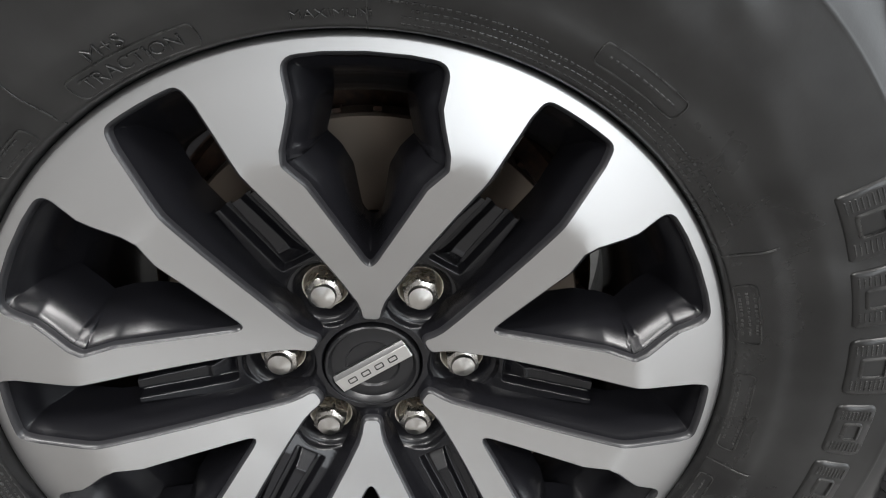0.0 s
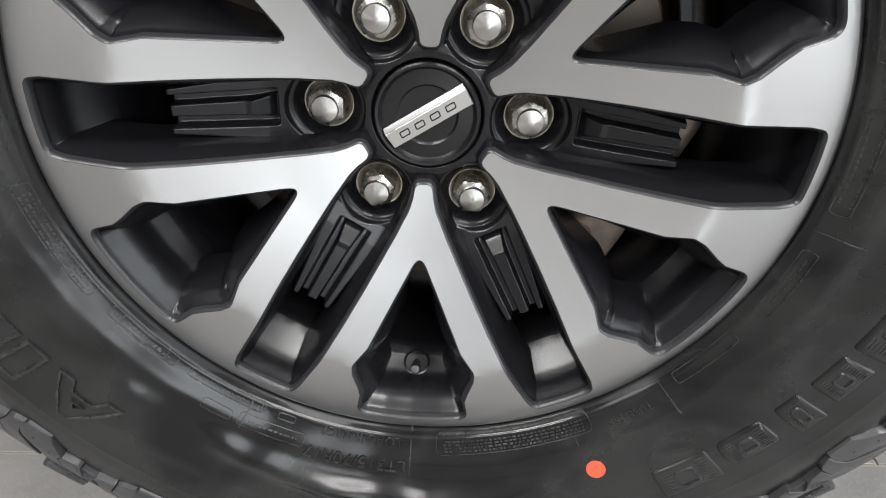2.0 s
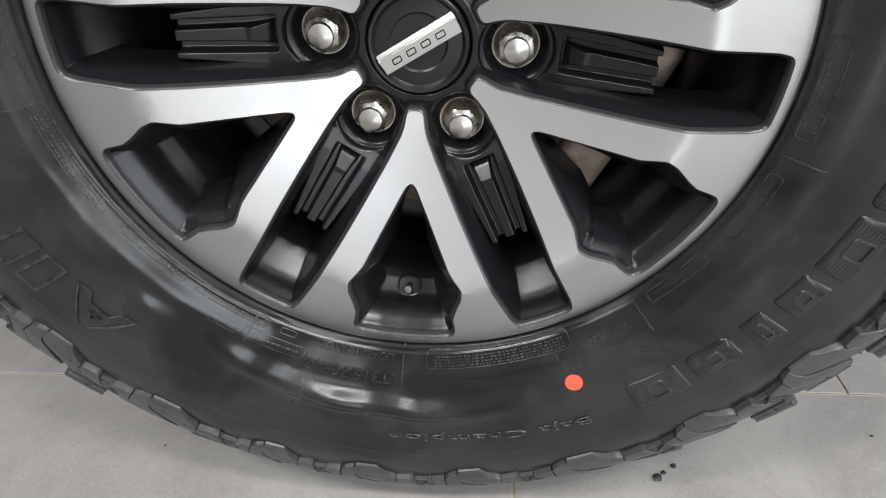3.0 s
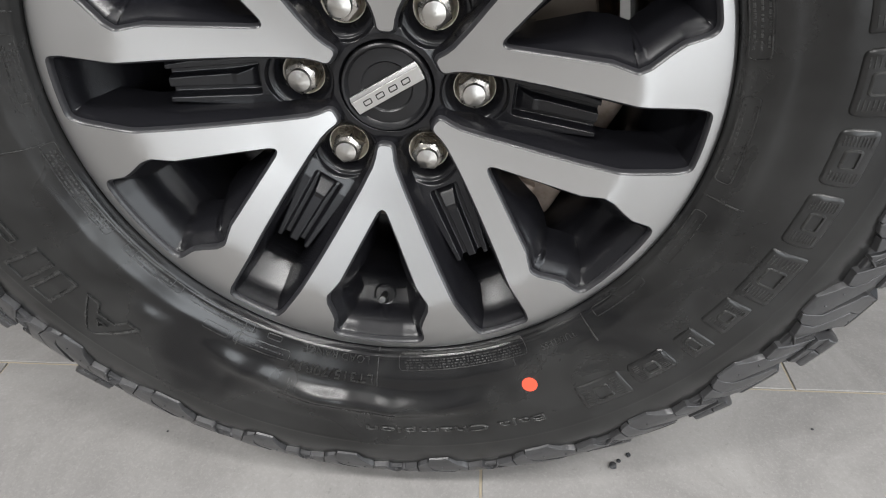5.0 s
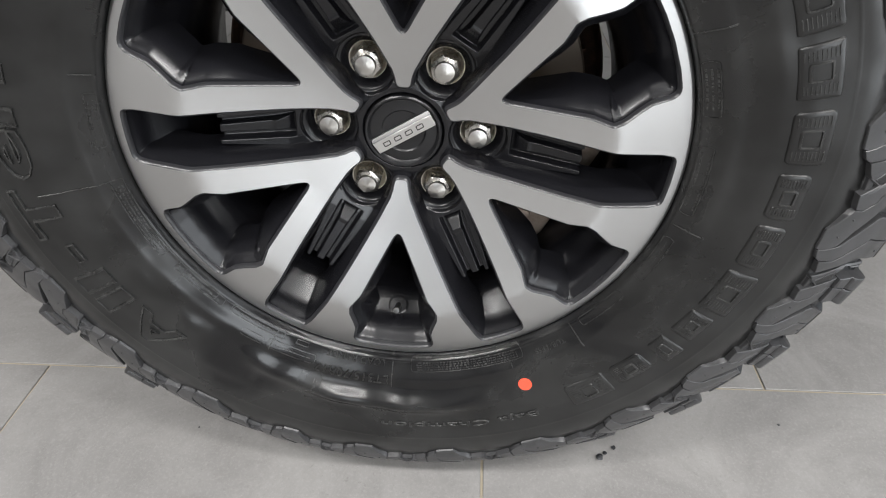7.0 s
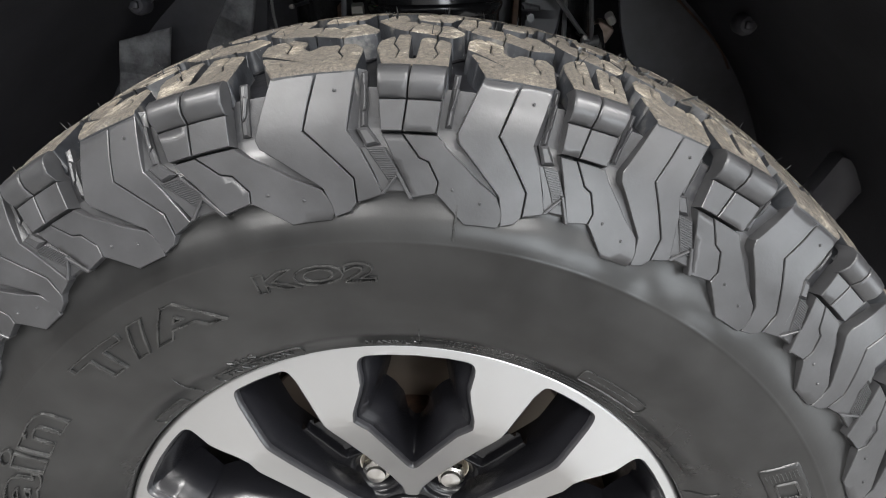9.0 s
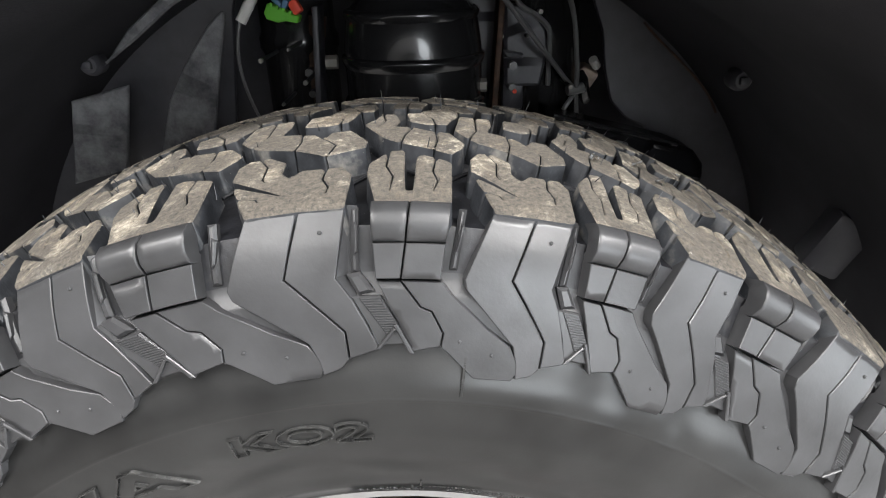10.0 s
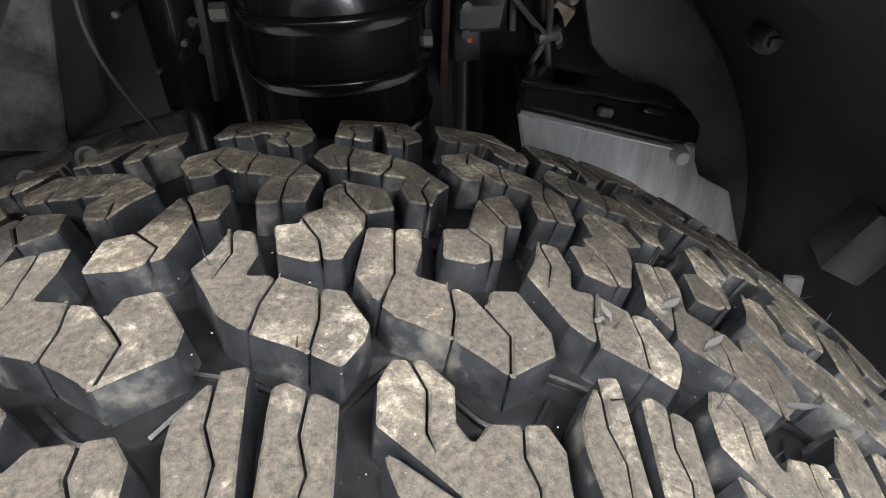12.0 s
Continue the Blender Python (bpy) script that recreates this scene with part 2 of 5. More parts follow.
BLUE = material("blue_plastic", (0.07, 0.17, 0.30), 0.45)
WALL = material("grey_painted_wall", (0.24, 0.24, 0.24), 0.7)
into(WALL, ramp(WALL, noise_of(WALL, 3, 5), (0.3, (0.21, 0.21, 0.212)), (0.7, (0.26, 0.26, 0.262))), "Base Color")
CEIL = material("grey_ceiling_paint", (0.42, 0.42, 0.42), 0.8)
FLAKE = material("torn_pale_rubber", (0.20, 0.20, 0.20), 0.4)
GREYSHEET = material("pale_grey_sheet", (0.30, 0.30, 0.31), 0.45)
into(GREYSHEET, ramp(GREYSHEET, noise_of(GREYSHEET, 30, 5, 0.7, (1, 1, 0.2)), (0.35, (0.30, 0.30, 0.31)), (0.7, (0.58, 0.58, 0.60))), "Base Color")
CABLE = material("cable_sheath_plastic", (0.13, 0.13, 0.13), 0.35)

# ---- shape tools ----
from mathutils.geometry import delaunay_2d_cdt

HUB = (0.0, 0.0, 0.4295)
SPIN = 4.76


def part(name, bm, mat, parent=None, label="", smooth=True, sharp=40, matrix=None):
    """Link a bmesh as one mesh object under a thing or a part."""
    me = bpy.data.meshes.new(name)
    bm.to_mesh(me)
    bm.free()
    for m in mat if isinstance(mat, (list, tuple)) else [mat]:
        me.materials.append(m)
    me.polygons.foreach_set("use_smooth", [smooth] * len(me.polygons))
    if smooth and sharp < 180:
        me.set_sharp_from_angle(angle=radians(sharp))
    return attach(name, me, parent, label, matrix)


def attach(name, me, parent=None, label="", matrix=None):
    ob = new(name, me)
    if parent:
        ob.parent = parent
    if matrix:
        ob.matrix_basis = matrix
    if label:
        ob["label"] = label
    return ob


def thing(name, label, category, group="", kind="", matrix=None):
    ob = new(name)
    ob.empty_display_size = 0.05
    if matrix:
        ob.matrix_basis = matrix
    return tagged(ob, label, category, group, kind)


def about_axle(degrees):
    """A turn about the wheel's axle, clockwise as seen from outside."""
    return Matrix.Rotation(radians(degrees), 4, "Y")


def polar(r, a, y):
    return Vector((r * math.sin(radians(a)), y, r * math.cos(radians(a))))


def lathe(profile, n=128, bm=None, centre=(0, 0), axis="Y"):
    """A turned body from (radius, height) rows, about Y (the axle) or Z."""
    bm = bm or bmesh.new()
    rings = []
    for k in range(n):
        a = 2 * math.pi * k / n
        ring = []
        for r, h in profile:
            p = (r * math.sin(a) + centre[0], h, r * math.cos(a) + centre[1]) if axis == "Y" else (centre[0] + r * math.sin(a), centre[1] + r * math.cos(a), h)
            ring.append(bm.verts.new(p))
        rings.append(ring)
    for k in range(n):
        p, q = rings[k], rings[(k + 1) % n]
        for i in range(len(profile) - 1):
            bm.faces.new((p[i], p[i + 1], q[i + 1], q[i]))
    bmesh.ops.remove_doubles(bm, verts=bm.verts, dist=1e-6)
    bmesh.ops.recalc_face_normals(bm, faces=bm.faces)
    return bm


def box(size, matrix=Matrix(), bevel=0.0, segments=2, bm=None):
    bm = bm or bmesh.new()
    made = bmesh.ops.create_cube(bm, size=1, matrix=matrix @ Matrix.Diagonal((*size, 1)))
    if bevel:
        edges = {e for v in made["verts"] for e in v.link_edges}
        bmesh.ops.bevel(bm, geom=list(edges), offset=bevel, segments=segments, affect="EDGES", profile=0.5)
    return bm


def rod(a, b, r, n=12, r2=None, bm=None):
    bm = bm or bmesh.new()
    a, b = Vector(a), Vector(b)
    m = Matrix.Translation((a + b) / 2) @ (b - a).to_track_quat("Z", "Y").to_matrix().to_4x4()
    bmesh.ops.create_cone(bm, cap_ends=True, segments=n, radius1=r, radius2=r if r2 is None else r2, depth=(b - a).length, matrix=m)
    return bm


def tube(points, r, n=8, bm=None, steps=6):
    """A round hose through the points."""
    bm = bm or bmesh.new()
    pts = [Vector(p) for p in points]
    path = []
    for i in range(len(pts) - 1):
        p0, p1, p2, p3 = pts[max(i - 1, 0)], pts[i], pts[i + 1], pts[min(i + 2, len(pts) - 1)]
        for s in range(steps):
            t = s / steps
            path.append(0.5 * (2 * p1 + (p2 - p0) * t + (2 * p0 - 5 * p1 + 4 * p2 - p3) * t * t + (3 * p1 - p0 - 3 * p2 + p3) * t ** 3))
    path.append(pts[-1])
    rings = []
    side = Vector((0.31, 0.52, 0.79))
    for i, p in enumerate(path):
        d = (path[min(i + 1, len(path) - 1)] - path[max(i - 1, 0)]).normalized()
        u = d.cross(side).normalized()
        w = d.cross(u)
        rings.append([bm.verts.new(p + r * (math.cos(2 * math.pi * k / n) * u + math.sin(2 * math.pi * k / n) * w)) for k in range(n)])
    for p, q in zip(rings, rings[1:]):
        for k in range(n):
            bm.faces.new((p[k], p[(k + 1) % n], q[(k + 1) % n], q[k]))
    bm.faces.new(rings[0][::-1])
    bm.faces.new(rings[-1])
    bmesh.ops.recalc_face_normals(bm, faces=bm.faces)
    return bm


# -- outlines in a flat (u, v) plane, metres --
def area2(poly):
    return sum(a[0] * b[1] - b[0] * a[1] for a, b in zip(poly, poly[1:] + poly[:1]))


def ccw(poly):
    return poly if area2(poly) > 0 else poly[::-1]


def rounded(poly, radius, n=4):
    """Fillet the corners of an outline."""
    out = []
    for i, p in enumerate(poly):
        a, b = Vector(poly[i - 1]), Vector(poly[(i + 1) % len(poly)])
        p = Vector(p)
        da, db = (a - p), (b - p)
        turn = da.angle(db, math.pi)
        if turn > radians(165):
            out.append(tuple(p))
            continue
        rad = radius(p) if callable(radius) else radius
        cut = min(rad / max(math.tan(turn / 2), 0.1), da.length * 0.45, db.length * 0.45)
        s, e = p + da.normalized() * cut, p + db.normalized() * cut
        for k in range(n + 1):
            t = k / n
            out.append(tuple((1 - t) ** 2 * s + 2 * t * (1 - t) * p + t * t * e))
    return out


def dense(poly, step):
    out = []
    for a, b in zip(poly, poly[1:] + poly[:1]):
        n = max(1, int(math.hypot(b[0] - a[0], b[1] - a[1]) / step))
        out += [(a[0] + (b[0] - a[0]) * k / n, a[1] + (b[1] - a[1]) * k / n) for k in range(n)]
    return out


def inset(poly, d):
    """Move a counter-clockwise outline inwards by d (outwards: minus)."""
    out = []
    for i, p in enumerate(poly):
        a, b = poly[i - 1], poly[(i + 1) % len(poly)]
        e1, e2 = Vector((p[0] - a[0], p[1] - a[1])), Vector((b[0] - p[0], b[1] - p[1]))
        if e1.length < 1e-9 or e2.length < 1e-9:
            out.append(p)
            continue
        n1, n2 = Vector((-e1.y, e1.x)).normalized(), Vector((-e2.y, e2.x)).normalized()
        n = n1 + n2
        n = n.normalized() / max(n.normalized().dot(n1), 0.5) if n.length > 1e-6 else n1
        out.append((p[0] + n.x * d, p[1] + n.y * d))
    return out


def inside(p, poly):
    hit = False
    for a, b in zip(poly, poly[1:] + poly[:1]):
        if (a[1] > p[1]) != (b[1] > p[1]) and p[0] < (b[0] - a[0]) * (p[1] - a[1]) / (b[1] - a[1]) + a[0]:
            hit = not hit
    return hit


def clear(p, polys, d):
    d2 = d * d
    return all((p[0] - q[0]) ** 2 + (p[1] - q[1]) ** 2 > d2 for poly in polys for q in poly)


def fill(outer, holes=(), grid=0.0):
    """Triangles of an outline with holes, with inner points so that it can be bent. Returns points and triples."""
    pts, edges = [], []
    for loop in (outer, *holes):
        n0 = len(pts)
        pts += loop
        edges += [(n0 + i, n0 + (i + 1) % len(loop)) for i in range(len(loop))]
    if grid:
        us, vs = [p[0] for p in outer], [p[1] for p in outer]
        for i in range(int((max(us) - min(us)) / grid) + 1):
            for j in range(int((max(vs) - min(vs)) / grid) + 1):
                p = (min(us) + (i + 0.5 + 0.25 * (j % 2)) * grid, min(vs) + (j + 0.5) * grid)
                if inside(p, outer) and not any(inside(p, h) for h in holes) and clear(p, (outer, *holes), grid * 0.45):
                    pts.append(p)
    co, _, faces, *_ = delaunay_2d_cdt([Vector(p) for p in pts], edges, [], 0, 1e-7)
    keep = []
    for f in faces:
        c = (sum(co[i].x for i in f) / len(f), sum(co[i].y for i in f) / len(f))
        if inside(c, outer) and not any(inside(c, h) for h in holes):
            keep.append(tuple(f))
    return [tuple(c) for c in co], keep


def slab(outline, where, depth, bevel=0.0006, draft=0.0, grid=0.0, step=0.004, bm=None, top=0, wall=0, base=False):
    """A raised piece: outline in (u, v), where(u, v, h) gives its place at a height h over the surface."""
    bm = bm or bmesh.new()
    edge = dense(ccw(outline), step)
    tops = inset(edge, bevel)
    co, faces = fill(tops, grid=grid)
    look_up = {}
    up = [bm.verts.new(where(u, v, 0.0)) for u, v in co]
    for i, (u, v) in enumerate(co):
        look_up[(round(u, 6), round(v, 6))] = up[i]
    for f in faces:
        bm.faces.new([up[i] for i in f]).material_index = top
    ring0 = [look_up.get((round(u, 6), round(v, 6))) or bm.verts.new(where(u, v, 0.0)) for u, v in tops]
    ring1 = [bm.verts.new(where(u, v, -bevel)) for u, v in edge]
    ring2 = [bm.verts.new(where(u, v, -depth)) for u, v in inset(edge, -draft)]
    n = len(edge)
    for k in range(n):
        j = (k + 1) % n
        for p, q, m in ((ring0, ring1, top), (ring1, ring2, wall)):
            if len({p[k], p[j], q[j], q[k]}) == 4:
                bm.faces.new((p[k], p[j], q[j], q[k])).material_index = m
    bmesh.ops.recalc_face_normals(bm, faces=bm.faces)
    return bm


def split(outline, line, gap):
    """Cut an outline in two along a line from edge to edge, leaving a gap."""
    poly = ccw(outline)

    def nearest(p):
        best = None
        for i, (a, b) in enumerate(zip(poly, poly[1:] + poly[:1])):
            ab = (b[0] - a[0], b[1] - a[1])
            t = max(0.02, min(0.98, ((p[0] - a[0]) * ab[0] + (p[1] - a[1]) * ab[1]) / (ab[0] ** 2 + ab[1] ** 2 + 1e-12)))
            q = (a[0] + t * ab[0], a[1] + t * ab[1])
            d = math.hypot(q[0] - p[0], q[1] - p[1])
            if best is None or d < best[0]:
                best = (d, i, t, q)
        return best[1:]

    (i, ti, s), (j, tj, e) = nearest(line[0]), nearest(line[-1])
    mids = list(line[1:-1])
    if (i, ti) > (j, tj):
        i, ti, s, j, tj, e, mids = j, tj, e, i, ti, s, mids[::-1]
    run = [s, *mids, e]

    def shifted(side):
        out = []
        for k, p in enumerate(run):
            a, b = run[max(k - 1, 0)], run[min(k + 1, len(run) - 1)]
            d = Vector((b[0] - a[0], b[1] - a[1])).normalized()
            out.append((p[0] - d.y * gap / 2 * side, p[1] + d.x * gap / 2 * side))
        return out

    right = [poly[k % len(poly)] for k in range(i + 1, j + 1)]
    left = [poly[k % len(poly)] for k in range(j + 1, i + 1 + len(poly))]
    return right + shifted(-1)[::-1], left + shifted(1)


def slit(outline, line, width):
    """Cut a narrow notch into an outline, from its edge inwards along a line."""
    poly = ccw(outline)
    best = None
    p = line[0]
    for i, (a, b) in enumerate(zip(poly, poly[1:] + poly[:1])):
        ab = (b[0] - a[0], b[1] - a[1])
        t = max(0.05, min(0.95, ((p[0] - a[0]) * ab[0] + (p[1] - a[1]) * ab[1]) / (ab[0] ** 2 + ab[1] ** 2 + 1e-12)))
        q = (a[0] + t * ab[0], a[1] + t * ab[1])
        d = math.hypot(q[0] - p[0], q[1] - p[1])
        if best is None or d < best[0]:
            best = (d, i, q, Vector(ab).normalized())
    _, i, q, way = best
    go, back = [], []
    run = [q, *line[1:]]
    for k, c in enumerate(run[:-1]):
        a, b = run[max(k - 1, 0)], run[k + 1]
        d = Vector((b[0] - a[0], b[1] - a[1])).normalized()
        go.append((c[0] + d.y * width / 2, c[1] - d.x * width / 2))
        back.append((c[0] - d.y * width / 2, c[1] + d.x * width / 2))
    if (go[0][0] - back[0][0]) * way.x + (go[0][1] - back[0][1]) * way.y > 0:
        go, back = back, go
    return poly[: i + 1] + go + [run[-1]] + back[::-1] + poly[i + 1:]

# ---- alloy wheel: outward is -y, angles run clockwise from the top window ----
FACE_R = (0.0, 0.046, 0.096, 0.170, 0.178, 0.186, 0.2300, 0.2365)
FACE_Y = (0.035, 0.0335, 0.0165, -0.0123, -0.0150, -0.0146, -0.0076, -0.0066)


def face_y(r):
    return float(np.interp(r, FACE_R, FACE_Y))


def disc(r, a):
    return (r * math.sin(radians(a)), r * math.cos(radians(a)))


def on_face(u, v, h):
    return (u, face_y(math.hypot(u, v)) - h, v)


WINDOW_SIDE = [(0.0905, 0), (0.1615, 12.0), (0.1765, 14.6), (0.1850, 14.0), (0.1985, 12.0), (0.2070, 11.1), (0.2300, 11.0), (0.2300, 5.5)]
POCKET_SIDE = [(0.0462, 23.2), (0.0560, 23.0), (0.0640, 21.9), (0.0820, 18.0), (0.1000, 15.1), (0.1220, 12.6), (0.1500, 10.3), (0.1760, 8.6), (0.2000, 7.5), (0.2180, 6.8), (0.2300, 5.9), (0.2300, 2.5)]


def window_outline(axis):
    half = WINDOW_SIDE[1:]
    poly = [disc(WINDOW_SIDE[0][0], axis)] + [disc(r, axis + a) for r, a in half] + [disc(0.23, axis)] + [disc(r, axis - a) for r, a in half[::-1]]
    return ccw(dense(rounded(poly, lambda p: 0.0105 if p.length > 0.225 else 0.0062, 6), 0.0025))


def star_outline():
    """The black middle: the hub and the six pockets that run out from it."""
    poly = []
    for k in range(6):
        axis = 30 + 60 * k
        poly += [disc(r, axis - a) for r, a in POCKET_SIDE] + [disc(0.23, axis)] + [disc(r, axis + a) for r, a in POCKET_SIDE[::-1]]
    return ccw(dense(rounded(poly, lambda p: 0.0100 if p.length > 0.225 else 0.0045, 5), 0.0025))


WINDOWS = [window_outline(60 * k) for k in range(6)]
STAR = star_outline()

alloy_wheel = thing("alloy_wheel", "machined silver and gloss black six-spoke alloy wheel", "wheel", matrix=pose(*HUB, 0, SPIN, 0))

# machined face
rim_edge = [disc(0.2362, k * 1.5) for k in range(240)]
co, faces = fill(ccw(rim_edge), [STAR, *WINDOWS], grid=0.0062)
bm = bmesh.new()
vs = [bm.verts.new(on_face(u, v, 0)) for u, v in co]
for f in faces:
    bm.faces.new([vs[i] for i in f])
bmesh.ops.recalc_face_normals(bm, faces=bm.faces)
if sum(f.normal.y for f in bm.faces) > 0:
    bmesh.ops.reverse_faces(bm, faces=bm.faces)
part("machined_face", bm, MACHINED, alloy_wheel, "brushed machined aluminium face", sharp=180)
part("rim_lip", lathe([(0.2362, -0.0067), (0.2378, -0.0062), (0.2390, -0.0046), (0.2394, -0.0010), (0.2394, 0.012)], 240), MACHINED, alloy_wheel, "bright machined rim lip", sharp=180)


def wall_loops(bm, loop, rings, mats, slope=0.19, fillet=0.0052, upright=0.112):
    """Walls that drop from a cut edge: rings of (inset, depth below the face). The outer end leans in along the barrel."""
    last = None
    for (d, drop), m in zip(rings, mats):
        ring = []
        sink = min(1.0, max(0.0, (drop - 0.0052) / 0.022))
        lean = inset(loop, d + slope * max(0.0, drop - 0.0052) + fillet * sink * (2 - sink))
        for (u, v), (u2, v2), q in zip(inset(loop, d), lean, loop):
            r = math.hypot(*q)
            # the walls lean inwards with depth, save near the hub
            w = min(1.0, max(0.0, (r - upright) / 0.038))
            u, v = u + (u2 - u) * w, v + (v2 - v) * w
            y = face_y(r) + drop
            now, most = math.hypot(u, v), float(np.interp(y, (-0.003, 0.0035, 0.026, 0.046, 0.056, 0.085), (0.2305, 0.2288, 0.2143, 0.2013, 0.1973, 0.1953)))
            k = min(1.0, most / now)
            ring.append(bm.verts.new((u * k, face_y(r) + drop, v * k)))
        if last:
            for k in range(len(ring)):
                j = (k + 1) % len(ring)
                bm.faces.new((last[k], last[j], ring[j], ring[k])).material_index = m
        last = ring
    return last


RINGS = [(0, 0), (0.0004, 0.0003), (0.0011, 0.0009), (0.0017, 0.0018), (0.0022, 0.0031), (0.0026, 0.0050), (0.0031, 0.0080), (0.0045, 0.012), (0.0047, 0.018), (0.0049, 0.023), (0.0051, 0.028), (0.0053, 0.033), (0.0054, 0.038), (0.0056, 0.048)]
RING_MATS = [0, 1, 1, 1, 1, 1] + [0] * 8
for loop in WINDOWS:
    bm = bmesh.new()
    wall_loops(bm, loop, RINGS, RING_MATS)
    bmesh.ops.recalc_face_normals(bm, faces=bm.faces)
    part("spoke_window", bm, [BLACK, EDGE], alloy_wheel, "gloss black window, its bevelled edge greyed for sheen", sharp=180)
bm = bmesh.new()
wall_loops(bm, STAR, RINGS, RING_MATS, 0.11, 0.0012, 0.087)
bmesh.ops.recalc_face_normals(bm, faces=bm.faces)
part("pocket_wall", bm, [BLACK, EDGE], alloy_wheel, "gloss black pocket walls, their edges greyed for sheen", sharp=180)

# black spoke body: back plate between the windows, closed behind the machined face
BARREL = [(0.2310, -0.0020), (0.2295, 0.0035), (0.2150, 0.026), (0.2020, 0.046), (0.1980, 0.056), (0.1960, 0.085), (0.1960, 0.125), (0.2020, 0.150), (0.2140, 0.190), (0.2200, 0.215), (0.2360, 0.228)]
part("barrel", lathe(BARREL, 144), BLACK, alloy_wheel, "gloss black wheel barrel", sharp=60)


# pocket: hub slope, bolt boss and ribbed floor are one cast surface with soft fillets
FLOOR_R = (0.036, 0.060, 0.090, 0.104, 0.158)
FLOOR_Y = (0.052, 0.050, 0.0445, 0.037, 0.017)
BOLT_R, HOLE_R = 0.0675, 0.0162


def ease(x):
    x = np.clip(x, 0, 1)
    return x * x * (3 - 2 * x)


def cast_y(u, v):
    """Depth of the black casting at (u, v), v running out along a pocket's middle."""
    r, d, side = np.hypot(u, v), np.hypot(u, v - BOLT_R), np.abs(u)
    y = np.interp(v, FLOOR_R, FLOOR_Y)
    half = np.interp(v, (0.085, 0.105, 0.158), (0.0255, 0.0205, 0.0142))
    y = y + 0.016 * ease((side - half) / 0.0042) * ease((v - 0.074) / 0.016)
    # a tub with a middle bar; the bar's front is a sloping facet
    tub = ease((v - 0.0968) / 0.0030) * (1 - ease((side - np.interp(v, (0.098, 0.158), (0.0108, 0.0090))) / 0.0020))
    bar = (1 - ease((side - np.interp(v, (0.098, 0.113, 0.158), (0.0072, 0.0046, 0.0034))) / 0.0016)) * np.interp(v, (0.0978, 0.1125, 0.1165, 0.158), (0.0, 0.0090, 0.0070, 0.0066))
    y = y + tub * np.maximum(0.0088 - bar, -0.0004)
    hub = np.interp(r, (0.0350, 0.0362, 0.0372, 0.0415, 0.0460, 0.0540, 0.062), (0.0500, 0.0450, 0.0425, 0.0425, 0.0442, 0.0492, 0.056))
    y = np.minimum(y, hub)
    boss = np.interp(d, (0.0160, 0.0168, 0.0186, 0.0205, 0.0218, 0.0232, 0.0246, 0.0258), (0.0580, 0.0568, 0.0542, 0.0514, 0.0498, 0.0486, 0.0480, 0.0479))
    k = ease((d - 0.0252) / 0.0018)
    return boss * (1 - k) + y * k


def cast_mesh(name, us, vs, place):
    """A grid of the casting, open at the bolt hole."""
    u, v = place(us[None, :], vs[:, None])
    d = np.hypot(u, v - BOLT_R)
    near = d < HOLE_R
    grow = np.where(near, HOLE_R / np.maximum(d, 1e-6), 1.0)
    y = cast_y(u * grow, BOLT_R + (v - BOLT_R) * grow)
    co = np.stack([u * grow, y, BOLT_R + (v - BOLT_R) * grow], -1).reshape(-1, 3)
    n = len(us)
    quads = []
    for i in range(len(vs) - 1):
        for j in range(n - 1):
            if not (near[i, j] and near[i, j + 1] and near[i + 1, j] and near[i + 1, j + 1]):
                quads.append((i * n + j, i * n + j + 1, (i + 1) * n + j + 1, (i + 1) * n + j))
    me = bpy.data.meshes.new(name)
    me.from_pydata(co.tolist(), [], quads)
    me.materials.append(BLACK)
    me.polygons.foreach_set("use_smooth", [True] * len(me.polygons))
    return me


POCKET_CAST = cast_mesh("pocket_floor", np.linspace(-0.0286, 0.0286, 89), np.linspace(0.0500, 0.1585, 172), lambda u, v: (u + 0 * v, v + 0 * u))
HUB_CAST = cast_mesh("hub_facet", np.linspace(-math.pi / 6, math.pi / 6, 61), np.linspace(0, 1, 27), lambda a, t: ((0.035 + t * (0.0500 / np.cos(a) - 0.035)) * np.sin(a), (0.035 + t * (0.0500 / np.cos(a) - 0.035)) * np.cos(a)))


def outer_scoop(axis):
    """The dished black ramp between the pocket's outer end and the rim."""
    bm = bmesh.new()
    m = about_axle(axis)
    rows = []
    for i in range(19):
        y = -0.0005 + 0.0725 * i / 18
        d = max(0.0, y - 0.0005)
        # a ramp that steepens inwards and rolls over into the barrel
        r = 0.2300 - 0.38 * min(d, 0.044) - 4.6 * min(d, 0.044) ** 2 - 0.16 * max(0.0, d - 0.044)
        row = []
        for j in range(21):
            s = j / 10 - 1
            lift = (0.0012 * s * s + 0.012 * abs(s) ** 6) * min(1.0, i / 9)
            row.append(bm.verts.new(m @ Vector((s * 0.0262, y - lift, r - 0.0016 * s * s - 0.5 * lift))))
        rows.append(row)
    for p, q in zip(rows, rows[1:]):
        for k in range(20):
            bm.faces.new((p[k], p[k + 1], q[k + 1], q[k]))
    bmesh.ops.recalc_face_normals(bm, faces=bm.faces)
    return bm


